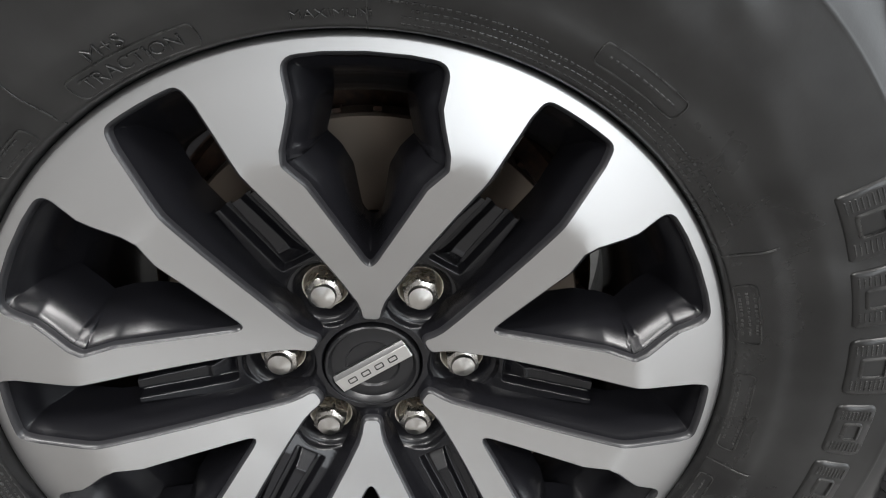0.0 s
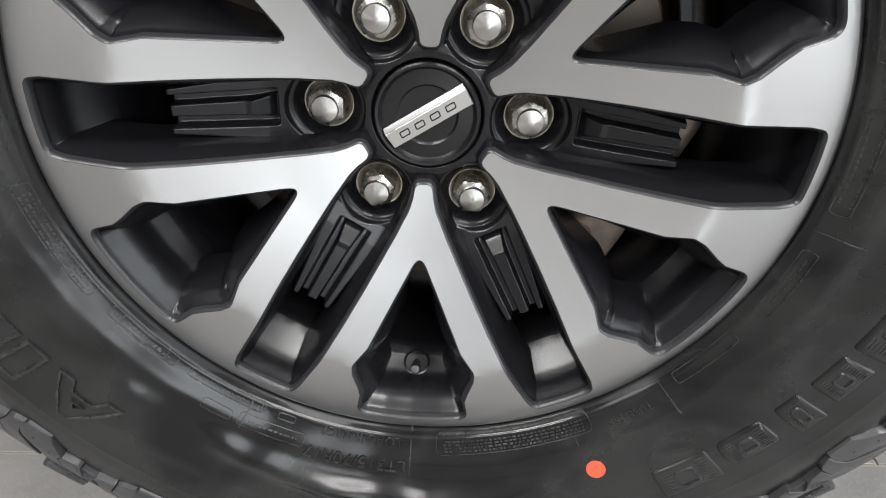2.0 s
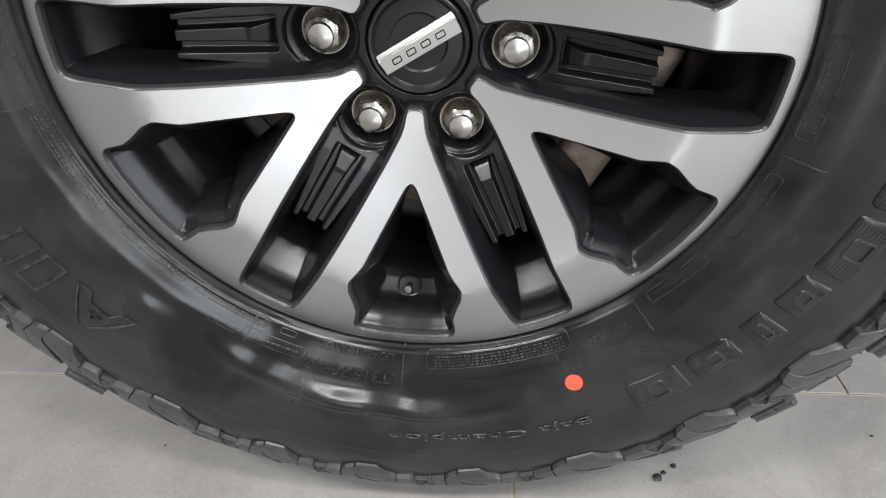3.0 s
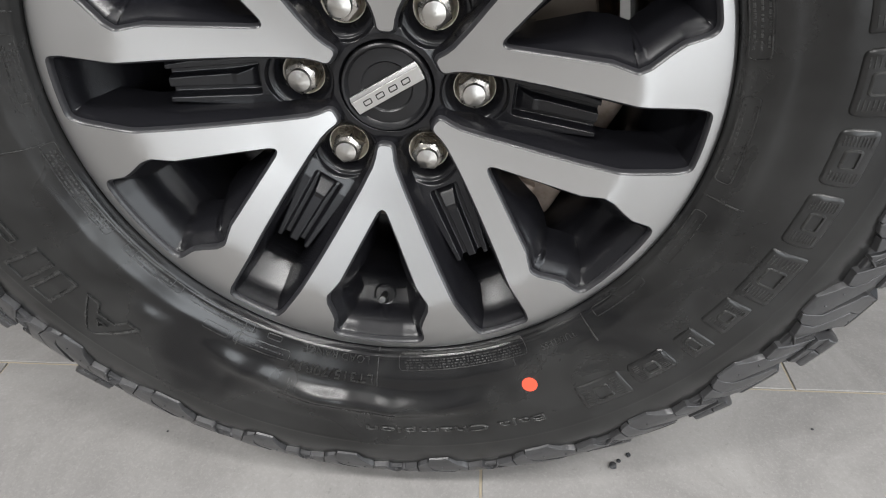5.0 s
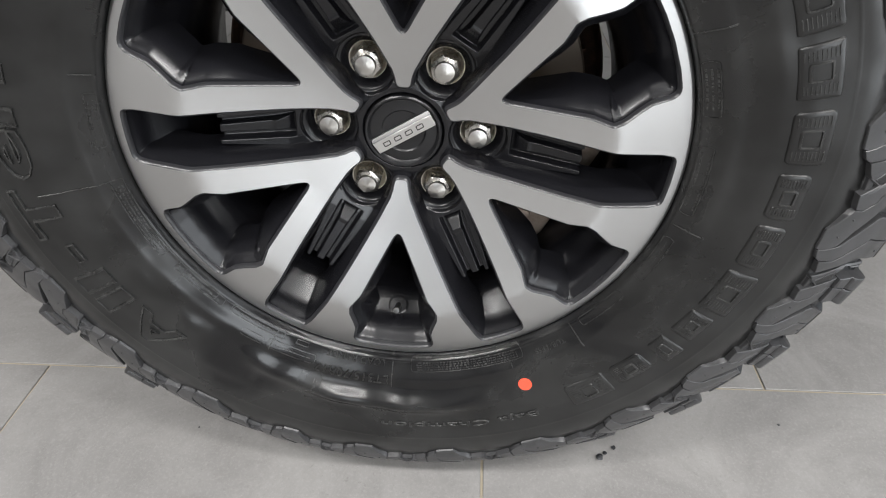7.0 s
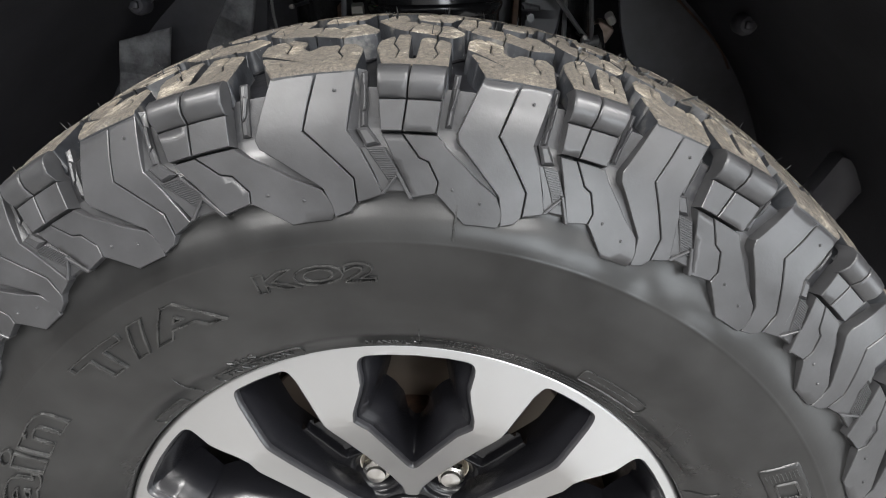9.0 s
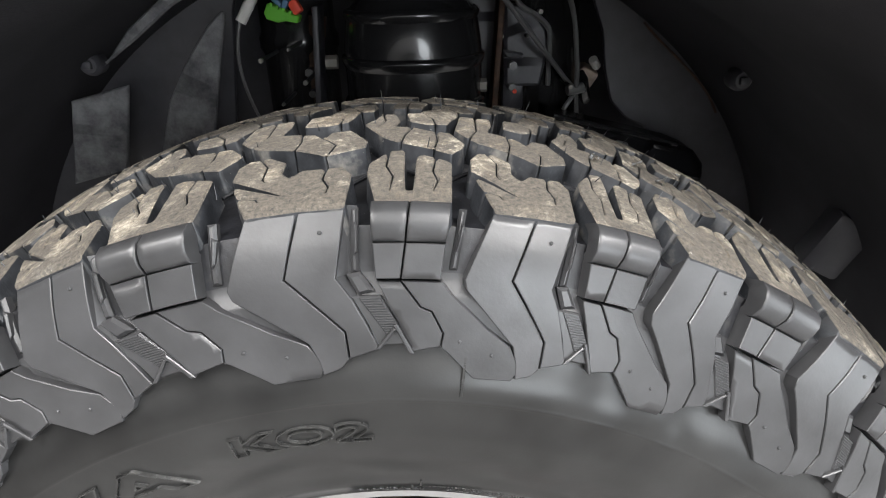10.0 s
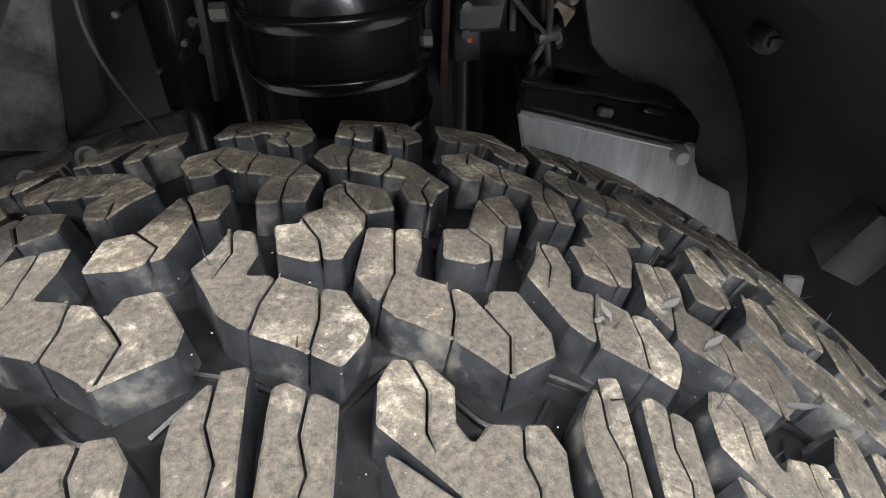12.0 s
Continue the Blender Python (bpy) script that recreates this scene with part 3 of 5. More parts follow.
def apex_fillet(axis):
    """The rounded valley where the two walls of a window meet beside the hub."""
    bm = bmesh.new()
    m = about_axle(axis)
    rows = []
    for i in range(13):
        t = i / 12
        y = 0.0235 + 0.0430 * t
        tip = float(np.interp(t, (0, 0.2, 1), (0.0955, 0.1000, 0.1032)))
        wide = 0.0016 + 0.0066 * t ** 0.7
        rows.append([bm.verts.new(m @ Vector((wide * s / 6, y, tip + 0.0004 + wide * (1 + (s / 6) ** 2)))) for s in range(-6, 7)])
    for p, q in zip(rows, rows[1:]):
        for k in range(12):
            bm.faces.new((p[k], p[k + 1], q[k + 1], q[k]))
    return bm


def bolt_seat():
    return lathe([(0.0168, 0.0567), (0.0162, 0.0570), (0.0158, 0.0582), (0.0156, 0.0640), (0.0142, 0.0720), (0.0110, 0.0740), (0.0, 0.0740)], 48)


def lug_nut(turn):
    """The hexagonal body of a wheel nut, its corners turned off to a cone."""
    bm = bmesh.new()
    rows = []
    for y, most in ((0.0735, 1.0), (0.0464, 1.0), (0.0458, 0.0129), (0.0452, 0.0118), (0.0440, 0.0090), (0.0440, 0.0)):
        row = []
        for k in range(72):
            a = radians(5 * k + turn)
            flat = 0.0115 / math.cos(radians((5 * k) % 60 - 30))
            row.append(bm.verts.new((min(flat, most) * math.sin(a), y, min(flat, most) * math.cos(a))))
        rows.append(row)
    for p, q in zip(rows, rows[1:]):
        for k in range(72):
            j = (k + 1) % 72
            bm.faces.new((p[k], p[j], q[j], q[k]))
    bmesh.ops.remove_doubles(bm, verts=bm.verts, dist=1e-6)
    bmesh.ops.recalc_face_normals(bm, faces=bm.faces)
    return bm


def nut_tip():
    return lathe([(0.0090, 0.0448), (0.0090, 0.0419), (0.0085, 0.0409), (0.0060, 0.0402), (0.0030, 0.0394), (0.0, 0.0386)], 56)


rng = random.Random(6)
for k in range(6):
    axis = 30 + 60 * k
    at_bolt = Matrix.Translation(polar(BOLT_R, axis, 0))
    floor_part = attach("pocket_floor", POCKET_CAST, alloy_wheel, "gloss black ribbed spoke floor", about_axle(axis))
    attach("hub_facet", HUB_CAST, alloy_wheel, "gloss black slope of the hub", about_axle(axis))
    part("outer_scoop", outer_scoop(axis), BLACK, alloy_wheel, sharp=180)
    part("apex_fillet", apex_fillet(60 * k), BLACK, alloy_wheel, sharp=180)
    part("bolt_seat", bolt_seat(), SEAT, floor_part, "bare metal bolt hole", sharp=50, matrix=about_axle(-axis) @ at_bolt)
    nut = part("lug_nut", lug_nut(rng.uniform(0, 60)), CHROME, alloy_wheel, "bright chrome hexagonal wheel nut", sharp=20, matrix=at_bolt)
    part("nut_tip", nut_tip(), TURNED, nut, "turned silver tip", sharp=22)

# centre cap
centre_cap = part("centre_cap", lathe([(0.0352, 0.0500), (0.0350, 0.0405), (0.0340, 0.0395), (0.0325, 0.0398), (0.0312, 0.0425), (0.0300, 0.0440), (0.0205, 0.0430), (0.0190, 0.0445), (0.0, 0.0448)], 96), CAP, alloy_wheel, "satin black round centre cap", sharp=35)


def cap_band(lo, hi, y):
    """The part of the cap between two parallel lines, cut to the cap's round."""
    R = 0.0312
    pts = []
    for w, sgn in ((lo, 1), (hi, -1)):
        e = math.sqrt(max(R * R - w * w, 0))
        xs = np.linspace(-e, e, 9)[::sgn]
        pts += [(float(x), w) for x in xs]
    turn = Matrix.Rotation(radians(34), 2)

    def where(u, v, h):
        p = turn @ Vector((u, v))
        return (p.x, y - h + 0.0004 * (v - lo) / (hi - lo), p.y)
    return pts, where


band, where_band = cap_band(-0.0075, 0.0035, 0.0392)
badge_bar = part("badge_bar", slab(band, where_band, 0.005, 0.0004), BRIGHT, centre_cap, "satin silver bar across the cap", sharp=30)
facet, where_facet = cap_band(0.0036, 0.0072, 0.0396)
part("badge_facet", slab(facet, lambda u, v, h: Vector(where_facet(u, v, h)) + Vector((0, (v - 0.0036) * 0.42, 0)), 0.004, 0.0002), SMOKED, badge_bar, "angled smoked silver facet", sharp=30)
for n, u0 in enumerate((-0.0185, -0.0068, 0.0049, 0.0166)):
    mark = rounded([(u0 - 0.0040, -0.0042), (u0 + 0.0034, -0.0042), (u0 + 0.0040, 0.0004), (u0 - 0.0034, 0.0004)], 0.0012, 3)
    ring = inset(ccw(mark), 0.0009)
    bmk = bmesh.new()
    o, i = [bmk.verts.new(where_band(u, v, 0.00015)) for u, v in ccw(mark)], [bmk.verts.new(where_band(u, v, 0.00015)) for u, v in ring]
    for k in range(len(o)):
        j = (k + 1) % len(o)
        bmk.faces.new((o[k], o[j], i[j], i[k]))
    part("badge_mark", bmk, CAP, badge_bar, "dark engraved mark", smooth=False)

# valve at the lowest window
valve = part("valve_stem", rod(polar(0.212, 180, 0.040), polar(0.1985, 180, 0.0170), 0.0034, 16, 0.0030), NUTDARK, alloy_wheel, "short dark metal valve stem")
part("valve_cap", lathe([(0.0, 0.0), (0.0030, 0.0005), (0.0036, 0.0016), (0.0037, 0.0060), (0.0, 0.0060)], 20), NUTDARK, valve, "dark metal valve cap", matrix=Matrix.Translation(polar(0.1968, 180, 0.0140)) @ Matrix.Rotation(radians(-32), 4, "X"))
part("valve_hole", lathe([(0.0112, 0.0010), (0.0108, -0.0005), (0.0098, -0.0008), (0.0092, 0.0002), (0.0088, 0.0050)], 36), BLACK, valve, "round black edge of the valve hole", matrix=Matrix.Translation(polar(0.2078, 180, 0.0352)) @ Matrix.Rotation(radians(-58), 4, "X"))
part("valve_seat", lathe([(0.0095, 0.0014), (0.0040, 0.0022), (0.0, 0.0022)], 36), RUST, valve, "brown metal round the valve", matrix=Matrix.Translation(polar(0.2078, 180, 0.0352)) @ Matrix.Rotation(radians(-58), 4, "X"))

# ---- tyre ----
TREAD_Y = (-0.0165, -0.0115, 0.03, 0.064, 0.09, 0.110, 0.13, 0.156, 0.19, 0.2315)
TREAD_R = (0.4238, 0.4285, 0.4375, 0.4410, 0.4438, 0.4448, 0.4438, 0.4410, 0.4375, 0.4285)
SIDE_R = (0.228, 0.2390, 0.2412, 0.245, 0.250, 0.267, 0.29, 0.31, 0.335, 0.36, 0.385, 0.41, 0.4285)
SIDE_Y = (0.008, 0.002, -0.0125, -0.0158, -0.0187, -0.0270, -0.0355, -0.0402, -0.0415, -0.0362, -0.0300, -0.0212, -0.0115)
MID_Y = 0.110


def tread_r(y):
    return float(np.interp(y, TREAD_Y, TREAD_R))


# the profile's corners are eased outside the bead
FINE_R = np.linspace(0.228, 0.4485, 442)
FINE_Y = np.interp(FINE_R, (*SIDE_R, 0.4485), (*SIDE_Y, 0.0005))
BELL = np.exp(-(np.arange(-16, 17) / 9.0) ** 2)
# the rib that guards the rim
FINE_Y = FINE_Y - 0.0030 * np.exp(-((FINE_R - 0.2600) / 0.0060) ** 2)
EASED = np.convolve(np.pad(FINE_Y, 16, mode="edge"), BELL / BELL.sum(), mode="valid")
BLEND = np.clip((FINE_R - 0.246) / 0.008, 0, 1) * np.clip((0.4285 - FINE_R) / 0.006, 0, 1)
FINE_Y = FINE_Y * (1 - BLEND) + EASED * BLEND


def side_y(r):
    return float(np.interp(r, FINE_R, FINE_Y))


def on_tread(u, v, h):
    """u: metres round the tread at 0.44 m, v: across it."""
    a, r = u / 0.44, tread_r(v) + h
    return (r * math.sin(a), v, r * math.cos(a))


def on_side(u, v, h):
    """u: metres round the sidewall at 0.39 m, v: radius."""
    a = u / 0.39
    slope = (side_y(v + 0.004) - side_y(v - 0.004)) / 0.008
    n = Vector((slope, -1)).normalized()
    r, y = v + n.x * h, side_y(v) + n.y * h
    return (r * math.sin(a), y, r * math.cos(a))


def tread_poly(*rows):
    return [(radians(a) * 0.44, y) for a, y in rows]


def side_poly(*rows):
    return [(radians(a) * 0.39, r) for a, r in rows]


tyre = thing("tyre", "black all-terrain tyre with dried mud on chunky tread", "tyre", matrix=pose(*HUB, 0, SPIN, 0))


def press(me, turn):
    """The car's weight: the lower sidewall bulges over the shoulder, and what meets the floor goes flat."""
    m = pose(*HUB, 0, SPIN, 0) @ turn
    back = m.inverted()
    for v in me.vertices:
        w = m @ v.co
        dx, dz = w.x - HUB[0], w.z - HUB[2]
        r = math.hypot(dx, dz)
        a = math.degrees(math.atan2(dx, dz)) % 360
        f = float(np.interp(r, (0.318, 0.335, 0.352, 0.368, 0.400, 0.4285), (0, 0.35, 0.95, 1, 0.45, 0)))
        if w.y < 0.06 and f > 0:
            f *= math.exp(-((a - 180) / 68) ** 2)
            w.y -= 0.010 * f
            w.x += dx / r * 0.0155 * f
            w.z += dz / r * 0.0155 * f
        if w.y < 0.06 and r > 0.385:
            w.y += 0.013 * min(1.0, (r - 0.385) / 0.035) * math.exp(-((a - 180) / 38) ** 2) * min(1.0, (0.06 - w.y) / 0.05)
        if w.z < 0.0006:
            w.z = 0.0006 - 0.0005 * min(1.0, -w.z / 0.05)
        v.co = back @ w
    return me


# carcass: sidewalls, shoulders set back under the lugs, groove floor
profile = []
for r in [*np.linspace(0.228, 0.3315, 64), 0.3325, 0.3335, 0.3345, *np.linspace(0.3355, 0.352, 6)]:
    bead = 0.0004 * math.exp(-((r - 0.3335) / 0.0009) ** 2) + 0.0012 * math.exp(-((r - 0.2425) / 0.0014) ** 2)
    profile.append((float(r), side_y(r) - bead + 14.0 * max(0.0, r - 0.338) ** 2))
# the shoulder skin: a step up at its wavy lower edge, flush under the lugs, then sunk channels
for r, sink in ((0.3555, 0.0038), (0.3580, 0.0044), (0.3600, 0.0046), (0.3612, 0.0044), (0.3622, 0.0036), (0.366, 0.0034), (0.372, 0.0034), (0.378, 0.0034), (0.3845, 0.0036), (0.3865, 0.0042), (0.3890, 0.0062), (0.395, 0.0066), (0.402, 0.0068), (0.410, 0.0068), (0.4160, 0.0068)):
    profile.append((r, side_y(r) + sink))
for y in np.linspace(0.004, MID_Y, 12):
    profile.append((tread_r(y) - 0.0150, float(y)))
profile += [(r, 2 * MID_Y - y) for r, y in profile[-2::-1]]
bm = lathe(profile, 240)
# groove floors and sunk channels take the rubber darkened for shade
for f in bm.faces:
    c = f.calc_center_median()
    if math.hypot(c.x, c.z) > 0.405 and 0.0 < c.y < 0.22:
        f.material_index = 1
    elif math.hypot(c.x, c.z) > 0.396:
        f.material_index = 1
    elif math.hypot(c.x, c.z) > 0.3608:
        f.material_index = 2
# soft folds of the loaded lower sidewall
FOLDS = ((192, 0.2840, 9, 0.0092), (178, 0.2880, 8, 0.0090), (205, 0.2790, 5, 0.0060), (165, 0.2900, 8, 0.0040), (211, 0.2740, 3.5, 0.0046), (225, 0.2770, 4, 0.0036), (240, 0.2740, 6, 0.0030), (120, 0.2760, 10, 0.0026), (60, 0.2850, 14, 0.0022))
for v in bm.verts:
    r, a = math.hypot(v.co.x, v.co.z), math.degrees(math.atan2(v.co.x, v.co.z)) % 360
    if v.co.y < 0.03 and r < 0.33:
        wob = 0.004 * noise.noise(Vector((a * 0.16, r * 9, 0)))
        for a0, r0, wide, tall in FOLDS:
            v.co.y -= tall * math.exp(-((a - a0) / wide) ** 2 - ((r - r0 - wob) / 0.0100) ** 2)
carcass = part("carcass", bm, [RUBBER, DEEP_SHADE, LUG], tyre, "satin black rubber sidewalls", sharp=50)
press(carcass.data, Matrix())

# shoulder and centre blocks of one pitch of 15 degrees: outline, full cuts, part cuts
SIPE = 0.0009
FORK = tread_poly((-3.6, -.0113), (-4.35, .0148), (-4.3, .024), (-2.9, .0385), (-1.9, .04), (-1.80, .012), (-1.68, -.002), (-1.2, -.002), (-1.12, .012), (-1.0, .032), (-.5, .0338), (1.45, .0265), (1.35, -.0113))
ZED = tread_poly((4.15, -.0139), (9.5, -.0135), (9.6, .0142), (9.05, .0214), (6.76, .021), (6.16, .0148), (5.6, .021), (5.66, .032), (4.63, .041), (3.33, .041), (2.8, .033), (2.72, .0205), (6.86, -.0062), (2.85, .0145))
BEND = tread_poly((-3.93, .1016), (-2.8, .0988), (-2.42, .0872), (-2.85, .0765), (-1.4, .0756), (-.04, .0707), (1.47, .0681), (2.49, .0539), (2.28, .0473), (1.46, .0381), (.17, .0434), (-2.17, .0517), (-3.52, .0592), (-4.35, .0704), (-5.21, .0812), (-4.47, .0899))
LONG = tread_poly((2.32, .1008), (4.85, .1016), (4.84, .0891), (4.43, .0764), (5.89, .0721), (6.78, .0689), (7.4, .0625), (7.75, .0709), (8.98, .0726), (10.17, .0547), (10.07, .0455), (7.92, .0359), (7.43, .0393), (5.75, .0492), (3.51, .0575), (2.95, .062), (1.82, .0757))
CORE = tread_poly((-1.98, .1027), (-.83, .1034), (-.77, .1093), (.13, .1129), (.13, .1291), (1.09, .137), (3.31, .1305), (3.68, .1141), (2.3, .1096), (2.18, .1008), (1.57, .0907), (1.23, .0836), (-.1, .0823), (-1.61, .0868))
CORE_B = tread_poly((5.96, .1026), (7.25, .1048), (8.1, .1274), (10.0, .137), (10.33, .1224), (10.12, .1092), (9.18, .1076), (8.62, .0882), (7.33, .084), (5.77, .0855))
CUTS = {
    "fork": (FORK, [], [[(-3.0, .038), (-3.1, .022), (-2.6, .012), (-2.75, -.006)], [(.35, .031), (.1, .018), (.45, .008), (.0, -.004)]]),
    "zed": (ZED, [], [[(4.0, .041), (4.6, .03), (4.5, .018), (4.9, .012)], [(8.1, .0213), (8.0, .012), (8.4, .004), (8.3, -.004)], [(3.6, .002), (4.6, -.001), (4.8, -.006)]]),
    "bend": (BEND, [[(-1.4, .0756), (-2.0, .064), (-2.17, .0517)], [(.35, .0695), (.45, .057), (.17, .0434)]], [[(-3.9, .1015), (-3.6, .088), (-4.3, .072)]]),
    "long": (LONG, [[(3.6, .1012), (3.55, .078), (2.9, .0625)], [(5.89, .0721), (6.0, .060), (5.75, .0492)], [(7.4, .0625), (8.25, .052), (7.92, .0359)]], []),
    "core": (CORE, [[(-.8, .107), (.15, .094), (.4, .0826)], [(1.1, .1368), (1.2, .127), (2.3, .1096)]], []),
    "core_b": (CORE_B, [[(7.2, .104), (8.2, .095), (8.1, .0863)], [(8.3, .129), (8.9, .118), (9.3, .1076)]], []),
}


PITCHES = (14.9, 18, 14.7, 12.7, 14.7, 12.9, 18, 14.8, 15.7, 13, 14.8, 14.4, 18.2, 15, 14.8, 12.7, 18, 14.8, 14.8, 12.7, 18, 14.8, 14.8, 12.8)
SIZES = (0.87, 1.0, 1.225)
START = -3.9


def sized(poly, k, rim):
    """Stretch an outline round the tyre for a longer or shorter pitch."""
    u0 = radians(START) * rim
    return [((u - u0) * k, v) for u, v in poly]


def block_mesh(outline, cuts, notches, flip, k):
    polys = [outline]
    for line in cuts:
        run = tread_poly(*line)
        best = min(range(len(polys)), key=lambda i: min(math.hypot(p[0] - run[0][0], p[1] - run[0][1]) for p in dense(polys[i], 0.002)) + min(math.hypot(p[0] - run[-1][0], p[1] - run[-1][1]) for p in dense(polys[i], 0.002)))
        polys[best:best + 1] = split(polys[best], run, SIPE)
    for line in notches:
        run = tread_poly(*line)
        best = min(range(len(polys)), key=lambda i: min(math.hypot(p[0] - run[0][0], p[1] - run[0][1]) for p in dense(polys[i], 0.002)))
        polys[best] = slit(polys[best], run, SIPE)
    bm = bmesh.new()
    for poly in polys:
        if flip:
            poly = [(radians(1.6) * 0.44 - u, 2 * MID_Y - v) for u, v in poly]
        slab(rounded(sized(poly, k, 0.44), 0.0021, 3), on_tread, 0.0160, 0.0008, 0.0014, grid=0.009, step=0.006, bm=bm, top=0, wall=1)
    # small unevenness of the worn edges
    for v in bm.verts:
        v.co += 0.00035 * Vector(noise.noise_vector(v.co * 130))
    me = bpy.data.meshes.new("tread_block")
    bm.to_mesh(me)
    bm.free()
    me.materials.append(DUST)
    me.materials.append(GROOVE)
    return me


BLOCKS = {k: [] for k in SIZES}
for size in SIZES:
    for kind, (outline, cuts, notches) in CUTS.items():
        BLOCKS[size].append(block_mesh(outline, cuts, notches, False, size))
        if not kind.startswith("core"):
            BLOCKS[size].append(block_mesh(outline, cuts, notches, True, size))

# shoulder lugs of one pitch
PAD = side_poly((-3.55, .3935), (.95, .3935), (1.75, .3875), (4.6, .3725), (6.6, .3648), (7.6, .3540), (7.1, .3478), (4.0, .347), (1.2, .3625), (-1.0, .3597))
CHEVRON = side_poly((4.15, .4255), (9.45, .4255), (8.75, .3955), (9.6, .3855), (11.1, .3612), (10.2, .3590), (9.25, .357), (8.6, .3520), (7.4, .3492), (7.25, .3560), (6.75, .3655), (5.4, .3735), (2.75, .3905), (2.55, .3955))
ROLL = side_poly((-3.85, .4285), (1.30, .4285), (1.05, .4112), (-3.75, .4112))
STEP = side_poly((-3.75, .4107), (1.05, .4107), (.85, .3950), (-3.6, .3950))


def roll_height(r):
    """The half-round roll under each running block."""
    return 0.0092 * math.sqrt(max(0.0, 1 - ((r - 0.4195) / 0.0090) ** 2)) - 0.0006


def lug_mesh(polys, lift, depth, grid, k):
    bm = bmesh.new()
    for poly in polys:
        slab(sized(poly, k, 0.39), lambda u, v, h: on_side(u, v, h + lift(v)), depth, 0.0004, 0.0008, grid=grid, step=0.004, bm=bm)
    me = bpy.data.meshes.new("shoulder_lug")
    bm.to_mesh(me)
    bm.free()
    me.materials.append(LUG)
    me.polygons.foreach_set("use_smooth", [True] * len(me.polygons))
    me.set_sharp_from_angle(angle=radians(32))
    return me


pad_polys = split(PAD, side_poly((-1.9, .3935), (-.46, .3815), (.35, .3795), (1.3, .3690), (1.2, .3625)), 0.0008)
chev_polys = split(CHEVRON, side_poly((6.97, .4255), (5.86, .3968), (9.04, .3701), (9.14, .3565)), 0.0009)
roll_polys = split(ROLL, side_poly((-1.35, .4285), (-1.6, .4112)), 0.0009)
step_polys = split(STEP, side_poly((-1.6, .4107), (-1.9, .3950)), 0.0009)


def chevron_height(r):
    return float(np.interp(r, (0.345, 0.365, 0.398, 0.4285), (0.0012, 0.0013, 0.0019, 0.0)))


LUGS = {k: [lug_mesh(pad_polys, lambda r: 0.0009, 0.0085, 0.0045, k), lug_mesh(chev_polys, chevron_height, 0.0105, 0.0045, k), lug_mesh(roll_polys, roll_height, 0.012, 0.0024, k), lug_mesh(step_polys, lambda r: 0.0034, 0.012, 0.006, k)] for k in SIZES}

# ribs in the channels between the lugs, the grated strip and its small arrow
def channel_ribs(size):
    bm = bmesh.new()

    def raised(poly, lift, depth, bevel):
        slab(sized(poly, size, 0.39), lambda u, v, h: on_side(u, v, h + lift), depth, bevel, grid=0, bm=bm)

    for u0, u1, r0, r1 in ((-5.0, -5.15, .4265, .3970), (2.15, 1.75, .4265, .3985)):
        raised(side_poly((u0 - .26, r0), (u0 + .26, r0), (u1 + .30, r1), (u1 - .26, r1)), -0.0036, 0.005, 0.0014)
        raised(side_poly((u0 - .05, r0 - .006), (u0 + .22, r0 - .008), (u1 + .30, r1 + .010), (u1 + .02, r1 + .008)), -0.0018, 0.005, 0.0008)
    raised(side_poly((-5.75, .3968), (-4.75, .3975), (-3.75, .3885), (-4.95, .3868)), -0.0012, 0.006, 0.0016)
    raised(side_poly((-5.45, .3866), (-3.35, .3866), (-1.75, .3690), (-1.00, .3628), (-3.75, .3624), (-4.30, .3720)), -0.0004, 0.0065, 0.0006)
    raised(side_poly((-4.95, .3864), (-3.45, .3864), (-1.55, .3682), (-3.05, .3682)), 0.0001, 0.0065, 0.0004)
    for k in range(15):
        t = k / 14
        a, r = -4.14 + 1.8 * t, .3858 - .0170 * t
        raised(side_poly((a - .68, r - .00035), (a + .68, r - .00035), (a + .68, r + .00035), (a - .68, r + .00035)), 0.0007, 0.0012, 0.0002)
    # sloping flanks of the broad lugs
    for inner, shift in ((((9.42, .4275), (8.74, .3960), (9.58, .3858)), .62),):
        p = [bm.verts.new(on_side(*sized(side_poly((a, r)), size, 0.39)[0], chevron_height(r) - 0.0022)) for a, r in inner]
        q = [bm.verts.new(on_side(*sized(side_poly((a + shift, r)), size, 0.39)[0], -0.0062)) for a, r in inner]
        for k in range(len(p) - 1):
            bm.faces.new((p[k], p[k + 1], q[k + 1], q[k]))
    raised(side_poly((-2.45, .3730), (-2.15, .3735), (-.85, .3590), (-1.20, .3588)), 0.0022, 0.0075, 0.0005)
    raised(side_poly((-2.45, .3715), (-2.20, .3712), (-3.45, .3612), (-3.80, .3612)), 0.0022, 0.0075, 0.0005)
    for a, r in ((2.6, .3655), (5.2, .3600), (-3.2, .4085), (8.1, .4160)):
        c = side_poly((a, r))[0]
        raised([(c[0] + .0009 * math.cos(2 * math.pi * k / 8), c[1] + .0009 * math.sin(2 * math.pi * k / 8)) for k in range(8)], 0.0019, 0.004, 0.0005)
    me = bpy.data.meshes.new("channel_rib")
    bm.to_mesh(me)
    bm.free()
    me.materials.append(LUG)
    return me


